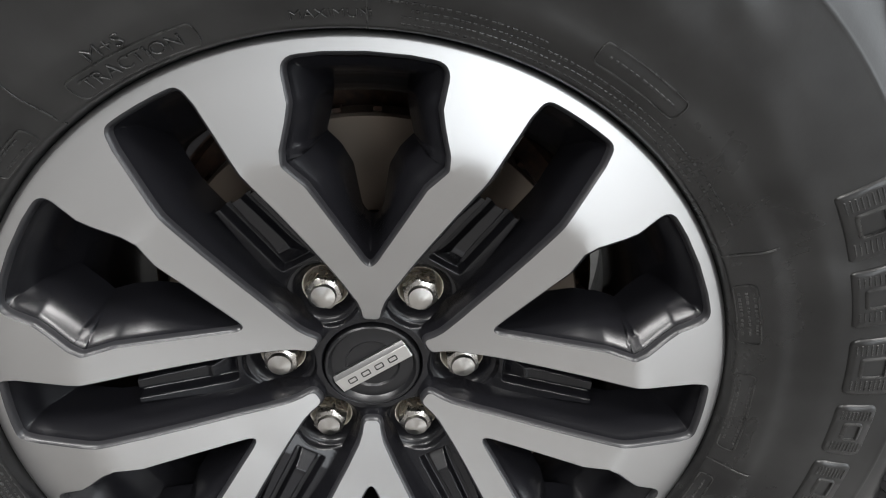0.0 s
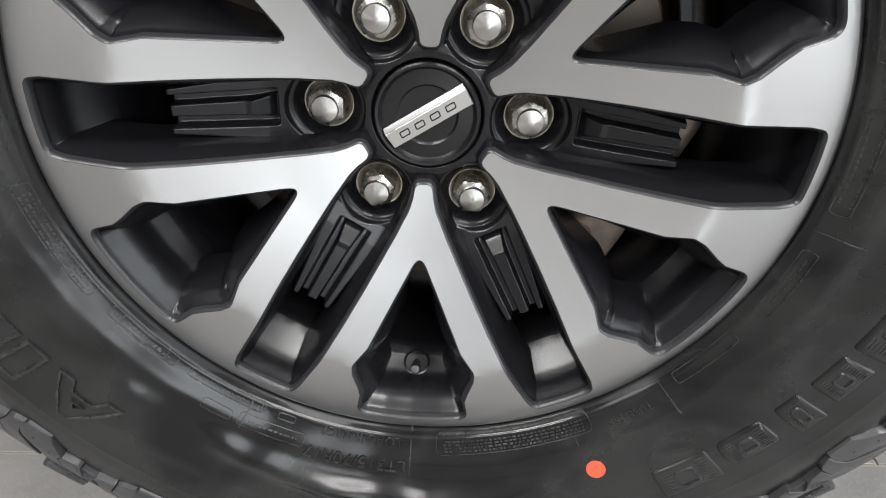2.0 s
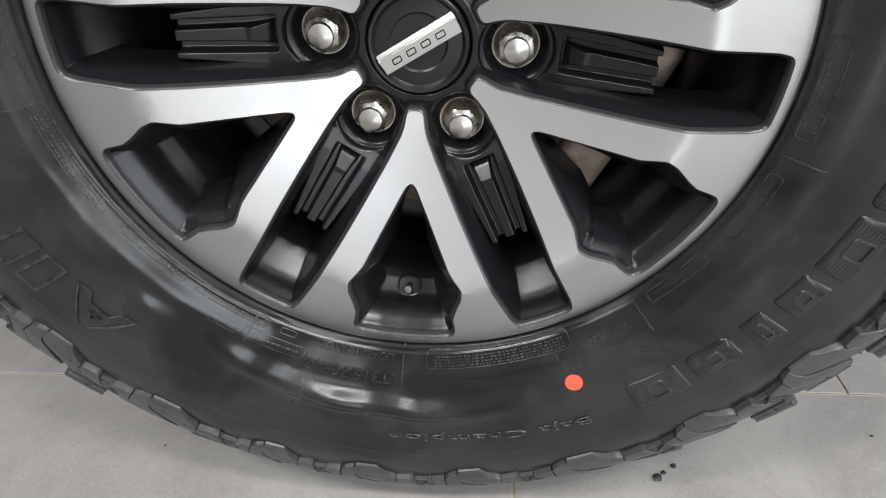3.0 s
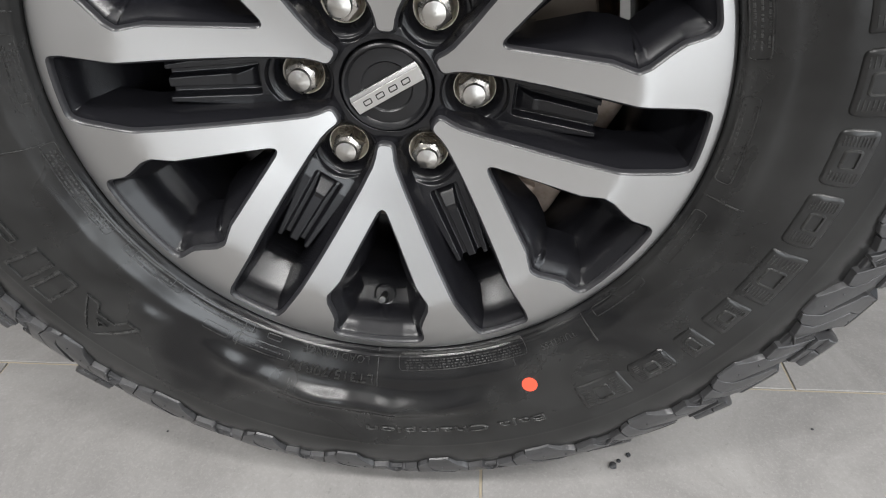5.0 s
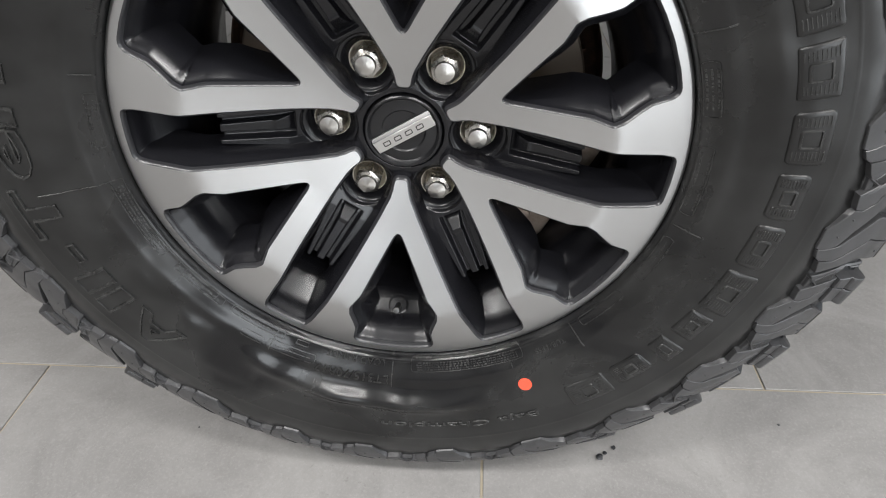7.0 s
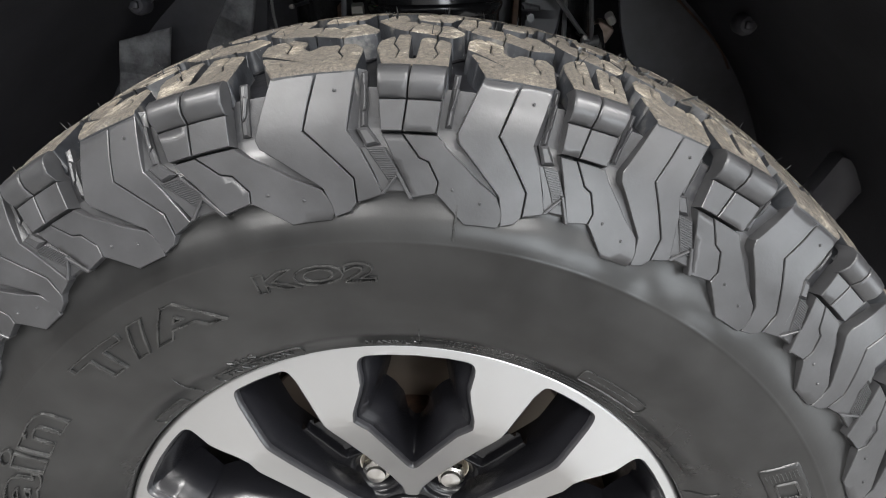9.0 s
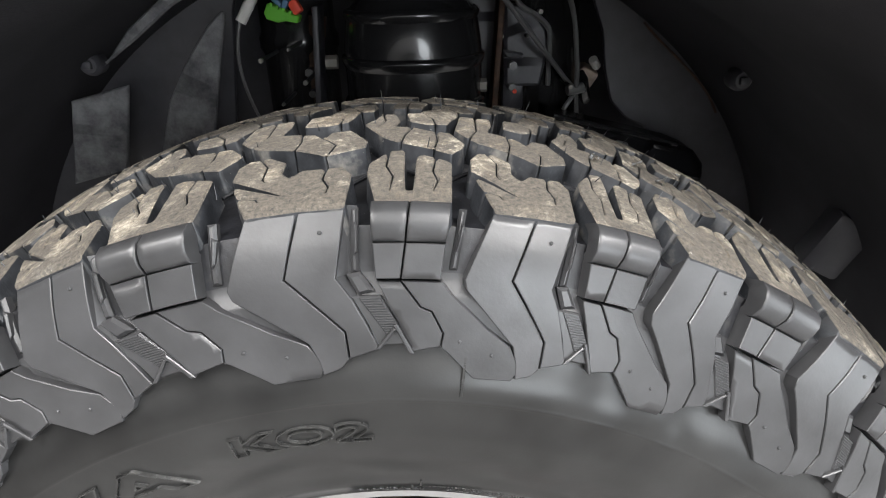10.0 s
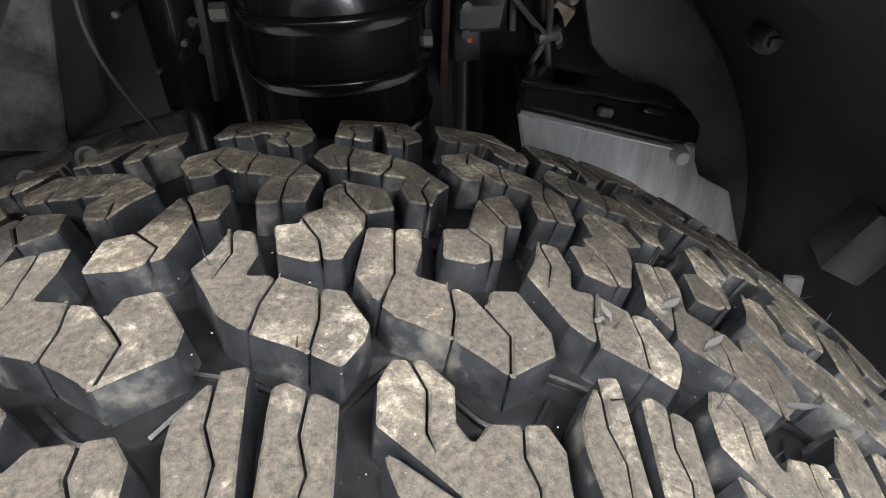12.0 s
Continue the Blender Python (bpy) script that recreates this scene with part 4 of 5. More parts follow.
# thin ridges and tie bars on the groove floors
def groove_ridges(size):
    bm = bmesh.new()
    for line in (((-4.6, .0500), (-2.3, .0450), (-.9, .0395)), ((1.3, .0325), (2.5, .0435), (3.4, .0500)), ((5.3, .0440), (6.9, .0310), (7.6, .0290)), ((9.3, .0290), (10.3, .0400)), ((-3.0, .0690), (-4.4, .1060)), ((2.6, .0600), (1.4, .0790))):
        pts = [on_tread(*sized(tread_poly(p), size, 0.44)[0], -0.0142) for p in line]
        tube(pts, 0.0013, 6, bm, 3)
    me = bpy.data.meshes.new("groove_ridge")
    bm.to_mesh(me)
    bm.free()
    # same shade-darkened rubber as the groove floors
    me.materials.append(DEEP_SHADE)
    me.polygons.foreach_set("use_smooth", [True] * len(me.polygons))
    me.set_sharp_from_angle(angle=radians(50))
    return me


RIDGES = {k: groove_ridges(k) for k in SIZES}
RIBS = {k: channel_ribs(k) for k in SIZES}
begin = -36.8
for length in PITCHES:
    size = min(SIZES, key=lambda k: abs(k - length / 14.7))
    turn = about_axle(begin)
    near = min(abs(((begin + SPIN + c) % 360) - 180) for c in (-3, 3, 8, 14, 19))
    for me in BLOCKS[size]:
        attach("tread_block", press(me.copy(), turn) if near < 20 else me, tyre, matrix=turn)
    for me in LUGS[size]:
        attach("shoulder_lug", press(me.copy(), turn) if near < 150 else me, tyre, matrix=turn)
    tagged(attach("channel_rib", press(RIBS[size].copy(), turn) if near < 150 else RIBS[size], tyre, matrix=turn), kind="stuff")
    tagged(attach("groove_ridge", press(RIDGES[size].copy(), turn) if near < 20 else RIDGES[size], tyre, matrix=turn), kind="stuff")
    begin += length


# -- raised writing and moulding marks on the sidewall --
def raised_words(words, a0, a1, r0, r1, height, name, label, mat=None, weight=0.0, outline=0.0):
    curve = bpy.data.curves.new(name, "FONT")
    curve.body, curve.size, curve.resolution_u = words, 1.0, 3
    curve.extrude, curve.offset, curve.bevel_depth, curve.bevel_resolution = 0.02, weight - 0.03, 0.03, 1
    if outline:
        curve.fill_mode, curve.extrude, curve.bevel_depth, curve.bevel_resolution, curve.offset = "NONE", 0.0, outline, 1, weight
    tmp = bpy.data.objects.new(name, curve)
    scene.collection.objects.link(tmp)
    me = bpy.data.meshes.new_from_object(tmp.evaluated_get(bpy.context.evaluated_depsgraph_get()))
    bpy.data.objects.remove(tmp)
    bpy.data.curves.remove(curve)
    bm = bmesh.new()
    bm.from_mesh(me)
    bpy.data.meshes.remove(me)
    xs, ys = [v.co.x for v in bm.verts], [v.co.y for v in bm.verts]
    cap = 0.73
    long = [e for e in bm.edges if e.calc_length() > 0.12]
    bmesh.ops.subdivide_edges(bm, edges=long, cuts=3)
    for v in bm.verts:
        t = (v.co.x - min(xs)) / (max(xs) - min(xs))
        r = r0 + (r1 - r0) * v.co.y / cap
        v.co = on_side(radians(a0 + (a1 - a0) * t) * 0.39, r, (height * v.co.z / 0.05 if v.co.z > 0.012 else -0.0006) if not outline else (v.co.z / outline * (height + 0.0006) - 0.0006))
    bmesh.ops.recalc_face_normals(bm, faces=bm.faces)
    # one object for each letter: pieces that lie over one another round the tyre belong together
    left, pieces = set(bm.verts), []
    while left:
        stack, piece = [next(iter(left))], set()
        while stack:
            v = stack.pop()
            if v in left:
                left.discard(v)
                piece.add(v)
                stack += [e.other_vert(v) for e in v.link_edges]
        angles = [math.degrees(math.atan2(v.co.x, v.co.z)) - (a0 + a1) / 2 for v in piece]
        angles = [(a + 180) % 360 for a in angles]
        pieces.append([min(angles), max(angles), piece])
    pieces.sort(key=lambda p: p[0])
    letters = []
    for lo, hi, piece in pieces:
        if letters and lo < letters[-1][1] - 0.4 * (hi - lo):
            letters[-1][1] = max(hi, letters[-1][1])
            letters[-1][2] |= piece
        else:
            letters.append([lo, hi, piece])
    for lo, hi, piece in letters:
        one = bmesh.new()
        twin = {v: one.verts.new(v.co) for v in piece}
        for f in bm.faces:
            if f.verts[0] in piece:
                one.faces.new([twin[v] for v in f.verts])
        part("raised_letter", one, mat or SCUFF_GLINT, tyre, label, sharp=50)
    bm.free()


for word, a0, a1 in (("A", -135.6, -124.8), ("ll", -123.4, -114.6), ("-", -112.6, -108.6), ("T", -107.0, -97.5), ("errain", -96.0, -53.3)):
    raised_words(word, a0, a1, .2985, .3290, 0.0022, "raised_word", "raised rubber letter of the words All-Terrain", outline=0.020, weight=0.030)
raised_words("T/A", -45.5, -23.5, .2975, .3195, 0.0022, "raised_word", "outlined raised rubber letter on the sidewall", outline=0.020, weight=0.040)
raised_words("KO2", -18.3, -4.5, .3080, .3205, 0.0020, "raised_word", "outlined raised rubber letter on the sidewall", outline=0.024, weight=0.030)
raised_words("Baja Champion", 149.5, 181.5, .3150, .3235, 0.0016, "raised_word", "small raised rubber letter on the sidewall", weight=0.01)
raised_words("LT315/70R17", 180.7, 198.2, .2575, .2670, 0.0022, "raised_word", "raised letter of the tyre size LT315/70R17")
raised_words("LOAD RANGE", 181.8, 196.4, .2438, .2500, 0.0016, "raised_word", "raised letter of the words LOAD RANGE")
raised_words("TUBELESS", 136.3, 144.0, .2500, .2550, 0.0011, "raised_word", "small raised rubber letter near the rim")
raised_words("M+S", -29.5, -25.0, .2550, .2610, 0.0011, "raised_word", "small raised rubber letter near the rim")
raised_words("TRACTION", -32.5, -20.0, .2455, .2515, 0.0011, "raised_word", "small raised rubber letter near the rim")
raised_words("MAXIMUM", -8.0, 0.8, .2465, .2505, 0.0009, "raised_word", "small raised rubber letter near the rim")


def side_frame(name, a0, a1, r0, r1, line, height, corner=0.004, label="", mat=None):
    """A raised rounded outline on the sidewall."""
    outer = ccw(dense(rounded(side_poly((a0, r0), (a1, r0), (a1, r1), (a0, r1)), corner, 4), 0.004))
    inner = inset(outer, line)
    bm = bmesh.new()
    rows = [[bm.verts.new(on_side(u, v, h)) for u, v in loop] for loop, h in ((outer, -0.0006), (inset(outer, line * .25), height), (inset(outer, line * .75), height), (inner, -0.0006))]
    for p, q in zip(rows, rows[1:]):
        for k in range(len(p)):
            j = (k + 1) % len(p)
            bm.faces.new((p[k], p[j], q[j], q[k]))
    bmesh.ops.recalc_face_normals(bm, faces=bm.faces)
    return part(name, bm, mat or SCUFF_GLINT, tyre, label)


def side_bar(a0, a1, r0, r1, height, bm=None, skew=0.0):
    return slab(side_poly((a0, r0), (a1, r0), (a1 + skew, r1), (a0 + skew, r1)), lambda u, v, h: on_side(u, v, h + height), height + 0.0006, 0.0002, bm=bm)


# maker's mark: plain framed blocks in place of letters
for n, (a0, a1, tall) in enumerate(((55.0, 63.4, 1), (64.8, 72.3, 1), (74.0, 82.0, 1), (83.6, 91.2, 0), (92.6, 100.6, 0), (102.0, 110.6, 1), (112.0, 117.6, 0), (119.6, 123.4, 1), (125.6, 132.6, 0), (134.2, 142.4, 1))):
    r0, r1 = 0.2975, (0.3250 if tall else 0.3205)
    round_off = 0.0062 if n in (2, 3, 4, 8) else 0.0026
    block = rounded(side_poly((a0, r0), (a1, r0), (a1, r1), (a0, r1)), round_off, 4)
    plate = part("maker_mark", slab(block, lambda u, v, h: on_side(u, v, h + 0.0017), 0.0024, 0.0011, 0.0006, grid=0.006), RUBBER, tyre, "plain raised block moulded on the sidewall", sharp=60)
    wide = (a1 - a0) * .34
    loop = ccw(dense(rounded(side_poly((a0 + wide, r0 + .0070), (a1 - wide, r0 + .0070), (a1 - wide, r1 - .0070), (a0 + wide, r1 - .0070)), 0.0024, 4), 0.003))
    bm = bmesh.new()
    rows = [[bm.verts.new(on_side(u, v, h)) for u, v in inset(loop, d)] for d, h in ((-0.0012, 0.0016), (-0.0004, 0.0030), (0.0008, 0.0030), (0.0014, 0.0009), (0.0022, 0.0009))]
    for p, q in zip(rows, rows[1:]):
        for k in range(len(p)):
            j = (k + 1) % len(p)
            bm.faces.new((p[k], p[j], q[j], q[k]))
    bmesh.ops.recalc_face_normals(bm, faces=bm.faces)
    part("mark_loop", bm, SCUFF_GLINT, plate, "small raised loop", sharp=60)
    bm = bmesh.new()
    for s in range(9):
        rr = r0 + .0035 + s * (r1 - r0 - .0070) / 8
        side_bar(a0 + .8, a0 + wide * .8, rr - .0004, rr + .0004, 0.0021, bm)
        side_bar(a1 - wide * .8, a1 - .8, rr - .0004, rr + .0004, 0.0021, bm)
    tagged(part("mark_fill", bm, SCUFF_GLINT, plate, smooth=False), kind="stuff")

# data panels with fine print as bars
FRAMES = ((147.0, 175.3, .2405, .2535, 5), (118.6, 130.8, .2420, .2500, 0), (101.5, 113.5, .2425, .2510, 1), (80.5, 95.5, .2430, .2530, 2), (64.5, 75.0, .2425, .2540, 3), (-92.0, -80.5, .2430, .2510, 2), (-118.5, -99.0, .2425, .2520, 3), (-133.8, -124.3, .2420, .2500, 1), (-153.0, -138.0, .2420, .2500, 1), (198.5, 210.5, .2525, .2615, 1), (207.5, 221.5, .2425, .2505, 1), (211.5, 217.0, .2545, .2615, 0), (201.2, 204.4, .2440, .2490, 0), (224.0, 238.0, .2430, .2510, 1), (-34.0, -18.0, .2430, .2540, 0), (25.0, 37.0, .2560, .2680, 1), (-49.0, -41.5, .2430, .2520, 2))
for n, (a0, a1, r0, r1, rows) in enumerate(FRAMES):
    lo, hi = min(a0, a1), max(a0, a1)
    frame_ob = side_frame("data_panel", lo, hi, r0, r1, 0.0010, 0.0010, min(0.005, (r1 - r0) * 0.46), "raised outline of a small print panel")
    if rows:
        rng = random.Random(40 + n)
        bm = bmesh.new()
        for k in range(rows):
            r = r0 + .0022 + (r1 - r0 - .0044) * (k / max(rows - 1, 1) if rows > 1 else .5)
            a = lo + 1.4
            while a < hi - 1.6:
                w = rng.uniform(.25, .8)
                side_bar(a, a + w, r - .0006, r + .0006, 0.0004, bm)
                a += w + rng.uniform(.15, .5)
        part("fine_print", bm, SCUFF_GLINT, frame_ob, smooth=False)
# rows of fine print above the rim's upper edge
rng = random.Random(9)
bm = bmesh.new()
for k, (lo, hi) in enumerate(((4, 46), (4, 52), (5, 54), (-1, 20))):
    r = .2445 + .0034 * k
    a = lo
    while a < hi:
        w = rng.uniform(.25, .7)
        side_bar(a, a + w, r - .0006, r + .0006, 0.0005, bm)
        a += w + rng.uniform(.12, .45)
part("fine_print", bm, SCUFF_GLINT, tyre, "rows of fine raised print", smooth=False)
# mould parting ticks
for a, r0, r1 in ((59.3, .242, .267), (98.5, .242, .2665), (133.3, .242, .2660), (150.5, .254, .2600), (179.8, .240, .2915), (-99.2, .243, .3060), (-38.1, .241, .2680), (-77.0, .242, .2560), (0.3, .241, .2640), (3.2, .3370, .3580), (-150.5, .2440, .2640), (-24.0, .2430, .2480)):
    tick = part("mould_tick", side_bar(a - .12, a + .12, r0, r1, 0.0009), SCUFF_GLINT, tyre, smooth=False)
    if r1 < .27:
        c = side_poly((a, r1))[0]
        part("tick_pip", slab([(c[0] + .0011 * math.cos(2 * math.pi * k / 8), c[1] + .0011 * math.sin(2 * math.pi * k / 8)) for k in range(8)], lambda u, v, h: on_side(u, v, h + 0.0009), 0.0015, 0.0003), RUBBER, tick)

c = side_poly((149.5, .2812))[0]
part("balance_dot", slab([(c[0] + .0072 * 1.39 * math.cos(2 * math.pi * k / 28), c[1] + .0068 * math.sin(2 * math.pi * k / 28)) for k in range(28)], lambda u, v, h: on_side(u, v, h + 0.0004), 0.0008, 0.0002), RED, tyre, "orange-red painted balance dot")

# rubber whiskers and torn flakes on the tread
rng = random.Random(3)
bm = bmesh.new()
for k in range(70):
    a, y = rng.uniform(-40, 45), rng.uniform(0.0, 0.2)
    p = Vector(on_tread(radians(a) * 0.44, y, -0.001))
    up = Vector((math.sin(radians(a)), rng.uniform(-.7, .5), math.cos(radians(a)))).normalized()
    side = Vector((rng.uniform(-.6, .6), rng.uniform(-.6, .6), 0))
    ln = rng.uniform(.003, .0075)
    rod(p, p + up * ln + side * ln * .5, .0004, 5, .00015, bm)
tagged(part("rubber_whisker", bm, GROOVE, tyre, "tiny moulding whiskers on the tread", smooth=False), kind="stuff")
bm = bmesh.new()
for a, y in ((12.4, .060), (12.9, .064), (17.8, .052), (18.4, .060), (16.8, .075), (22.0, .040)):
    p = Vector(on_tread(radians(a) * 0.44, y, 0.001))
    up = p.normalized()
    t = Vector((rng.uniform(-1, 1), rng.uniform(-.6, .6), rng.uniform(-.4, .1))).normalized()
    s = t.cross(Vector((0, 0, 1))).normalized()
    L, Wd = rng.uniform(.006, .011), rng.uniform(.0012, .0026)
    rows = [[p + t * L * (q - .5) + s * Wd * e * (1 - abs(2 * q - 1) ** 2 * .8) + Vector((0, 0, .0045 * q + .0008 * e)) for e in (-1, 1)] for q in (0, .25, .5, .75, 1)]
    for thick in (0, -.0006):
        grid_v = [[bm.verts.new(c + Vector((0, 0, thick))) for c in row] for row in rows]
        for r_a, r_b in zip(grid_v, grid_v[1:]):
            bm.faces.new((r_a[0], r_a[1], r_b[1], r_b[0]))
tagged(part("rubber_flake", bm, FLAKE, tyre, "torn grey rubber flakes between blocks", smooth=False), kind="stuff")

# pale grit lying on the blocks and in the grooves
rng = random.Random(21)
co, tri = [], []
for k in range(380):
    a, y = rng.uniform(-42, 44), rng.uniform(-0.008, 0.16)
    p = Vector(on_tread(radians(a) * 0.44, y, rng.choice((0.0002, 0.0002, -0.0060, -0.0140))))
    s = rng.choice((0.00018, 0.00022, 0.00028, 0.0004))
    n0 = len(co)
    for d in ((1, 0, 0), (-.6, .8, 0), (-.5, -.9, .1), (0, 0, 1.1)):
        co.append(p + s * Vector((d[0] + rng.uniform(-.3, .3), d[1] + rng.uniform(-.3, .3), d[2])))
    tri += [(n0, n0 + 1, n0 + 3), (n0 + 1, n0 + 2, n0 + 3), (n0 + 2, n0, n0 + 3), (n0, n0 + 2, n0 + 1)]
grit = bpy.data.meshes.new("grit")
grit.from_pydata(co, [], tri)
grit.materials.append(GRIT)
tagged(attach("grit", grit, tyre, "pale specks of grit on the tread"), kind="stuff")

# ---- brake behind the wheel ----
brake_disc = thing("brake_disc", "dark rusty brake disc behind the wheel spokes", "brake disc", matrix=pose(*HUB, 0, SPIN, 0))
part("friction_ring", lathe([(0.095, 0.112), (0.168, 0.112), (0.170, 0.114), (0.170, 0.138), (0.168, 0.140), (0.095, 0.140), (0.095, 0.112)], 96), DISC, brake_disc, "worn iron friction ring", sharp=40)
part("disc_hat", lathe([(0.095, 0.138), (0.090, 0.110), (0.088, 0.088), (0.080, 0.078), (0.020, 0.078)], 72), RUST, brake_disc, "rust brown disc hat", sharp=40)
bm = bmesh.new()
for k in range(36):
    m = about_axle(10 * k) @ Matrix.Translation((0, 0.126, 0.171))
    box((0.006, 0.012, 0.004), m, bm=bm)
tagged(part("vent_fins", bm, RUST, brake_disc, smooth=False), kind="stuff")

brake_caliper = thing("brake_caliper", "brown-grey cast brake caliper clamped over the disc", "brake caliper", matrix=pose(*HUB, 0, SPIN, 0))
cal = about_axle(112)
part("caliper_body", box((0.15, 0.085, 0.045), cal @ Matrix.Translation((0, 0.125, 0.165)), 0.010, 3), CAST, brake_caliper, "cast metal caliper body")
for s in (-1, 1):
    part("caliper_ear", box((0.03, 0.03, 0.05), cal @ Matrix.Translation((s * 0.055, 0.088, 0.135)), 0.005, 2), CAST, brake_caliper)
    part("caliper_bolt", rod(cal @ Vector((s * 0.055, 0.068, 0.13)), cal @ Vector((s * 0.055, 0.08, 0.13)), 0.008, 6), RUST, brake_caliper, "rusty hexagonal bolt")
part("brake_pad", box((0.10, 0.012, 0.04), cal @ Matrix.Translation((0, 0.100, 0.142)), 0.003, 2), RUST, brake_caliper, "rust brown brake pad")

dust_shield = thing("dust_shield", "dull brown sheet metal brake dust shield", "dust shield", matrix=pose(*HUB, 0, SPIN, 0))
part("shield_plate", lathe([(0.060, 0.160), (0.186, 0.160), (0.190, 0.150), (0.192, 0.150), (0.188, 0.163), (0.060, 0.163), (0.060, 0.160)], 72), RUST, dust_shield, sharp=40)

# ---- wheel arch and suspension ----
arch_liner = thing("wheel_arch_liner", "black moulded plastic wheel arch liner", "wheel arch")


def arch_shell(r, y0, y1, a0, a1, thick, n=56):
    bm = bmesh.new()
    rows = []
    for k in range(n + 1):
        a = a0 + (a1 - a0) * k / n
        front = y0 - 0.10 * min(1.0, max(0.0, (a - 16) / 20))
        rows.append([bm.verts.new(polar(rr, a, yy) + Vector(HUB)) for rr, yy in ((r, front), (r - 0.012, (y0 * 2 + y1) / 3), (r, (y0 + y1) / 2), (r - 0.006, y1), (r + thick, y1), (r + thick, front))])
    for p, q in zip(rows, rows[1:]):
        for i in range(6):
            bm.faces.new((p[i], p[(i + 1) % 6], q[(i + 1) % 6], q[i]))
    bm.faces.new(rows[0])
    bm.faces.new(rows[-1][::-1])
    bmesh.ops.recalc_face_normals(bm, faces=bm.faces)
    return bm


part("arch_shell", arch_shell(0.565, 0.038, 0.56, -92, 94, 0.006), SHELL, arch_liner, "ribbed black arch shell", sharp=40)
part("arch_shell", arch_shell(0.572, 0.555, 0.82, -92, 94, 0.006), SHELL, arch_liner, "black inner arch shell", sharp=40)


lip = bmesh.new()
lip_rows = []
for k in range(29):
    a = 15 + 58 * k / 28
    y = 0.038 - 0.10 * min(1.0, max(0.0, (a - 16) / 20))
    lip_rows.append([lip.verts.new(polar(r, a, y + d) + Vector(HUB)) for r, d in ((0.5655, -0.002), (0.5685, -0.006), (0.660, 0.004), (0.660, 0.010), (0.5725, 0.002))])
for p, q in zip(lip_rows, lip_rows[1:]):
    for n in range(5):
        lip.faces.new((p[n], p[(n + 1) % 5], q[(n + 1) % 5], q[n]))
lip.faces.new(lip_rows[0])
lip.faces.new(lip_rows[-1][::-1])
bmesh.ops.recalc_face_normals(lip, faces=lip.faces)
part("arch_lip", lip, SHELL, arch_liner, "black edge of the wheel arch", sharp=40)


def plate(outline, y, thick, lean=0.0, bm=None, bevel=0.002):
    """An upright plate from (x, z) corners; lean: metres of depth gained for each metre across."""
    x0 = outline[0][0]
    return slab(outline, lambda u, v, h: (u, y - h + lean * (u - x0), v), thick, bevel, grid=0, bm=bm)


# inner wall of the arch on both sides of the opening for the strut
def arch_edge(a0, a1, n=14):
    return [(0.568 * math.sin(radians(a0 + (a1 - a0) * k / n)), HUB[2] + 0.568 * math.cos(radians(a0 + (a1 - a0) * k / n))) for k in range(n + 1)]


wall_right = arch_edge(24, 94) + [(0.484, 0.321), (0.433, 0.503), (0.393, 0.661), (0.357, 0.727), (0.325, 0.743), (0.300, 0.769), (0.287, 0.815), (0.280, 0.866), (0.262, 0.913)]
part("inner_wall", plate(rounded(wall_right, 0.02, 4), 0.600, 0.006), LINER, arch_liner, "smooth black inner arch panel", smooth=False)
part("panel_seam", tube([(0.336, 0.598, 0.877), (0.357, 0.598, 0.856), (0.406, 0.598, 0.812), (0.439, 0.598, 0.778), (0.458, 0.598, 0.747)], 0.0018), RUST, arch_liner, "thin rusty brown seam")
wall_left = arch_edge(-20, -92) + [(-0.455, 0.430), (-0.420, 0.560), (-0.330, 0.680), (-0.240, 0.740), (-0.215, 0.915)]
part("inner_wall", plate(rounded(wall_left, 0.02, 4), 0.56, 0.006, 0.10), LINER, arch_liner, "smooth black inner arch panel", smooth=False)
part("liner_fold", plate(rounded([(-0.304, 0.752), (-0.240, 0.746), (-0.219, 0.828), (-0.192, 0.924), (-0.220, 0.899), (-0.249, 0.864), (-0.279, 0.819)], 0.006, 3), 0.455, 0.006), GREYLINER, arch_liner, "dusty grey curved liner fold")
part("liner_fold", plate([(-0.419, 0.720), (-0.396, 0.823), (-0.330, 0.837), (-0.355, 0.733)], 0.45, 0.006, 0.2), GREYLINER, arch_liner, "dusty grey liner block face")
part("liner_fold", plate([(-0.311, 0.871), (-0.279, 0.906), (-0.233, 0.940), (-0.183, 0.951), (-0.230, 0.927), (-0.270, 0.898)], 0.389, 0.005, 0.1), GREYLINER, arch_liner, "dusty grey liner edge")
part("liner_block", box((0.045, 0.05, 0.075), pose(0.505, 0.350, 0.650, 0, 24, -20), 0.006), LINER, arch_liner, "black moulded liner block")
part("liner_ledge", plate([(-0.420, 0.700), (-0.330, 0.712), (-0.230, 0.735), (-0.150, 0.752), (-0.150, 0.690), (-0.420, 0.620)], 0.525, 0.006), GREYLINER, arch_liner, "dusty grey ledge behind the tyre")
for x, y, z in ((0.385, 0.402, 0.831), (-0.345, 0.43, 0.868)):
    clip = part("liner_clip", lathe([(0.0, -0.010), (0.009, -0.009), (0.012, -0.005), (0.013, 0.0), (0.012, 0.014), (0.0, 0.016)], 20), LINER, arch_liner, "black push clip", matrix=Matrix.Translation((x, y, z)))
    if x > 0:
        part("clip_stalk", rod((0, 0.010, 0), (0.113, 0.200, -0.047), 0.006, 10), SHELL, clip)
    part("clip_pin", box((0.010, 0.006, 0.009), pose(0, -0.011, 0), 0.002), LINER, clip)

# closed dark space behind the opening
part("back_wall", box((1.10, 0.02, 0.70), pose(0, 0.80, 0.67)), LINER, arch_liner, "dark space behind the strut", smooth=False)

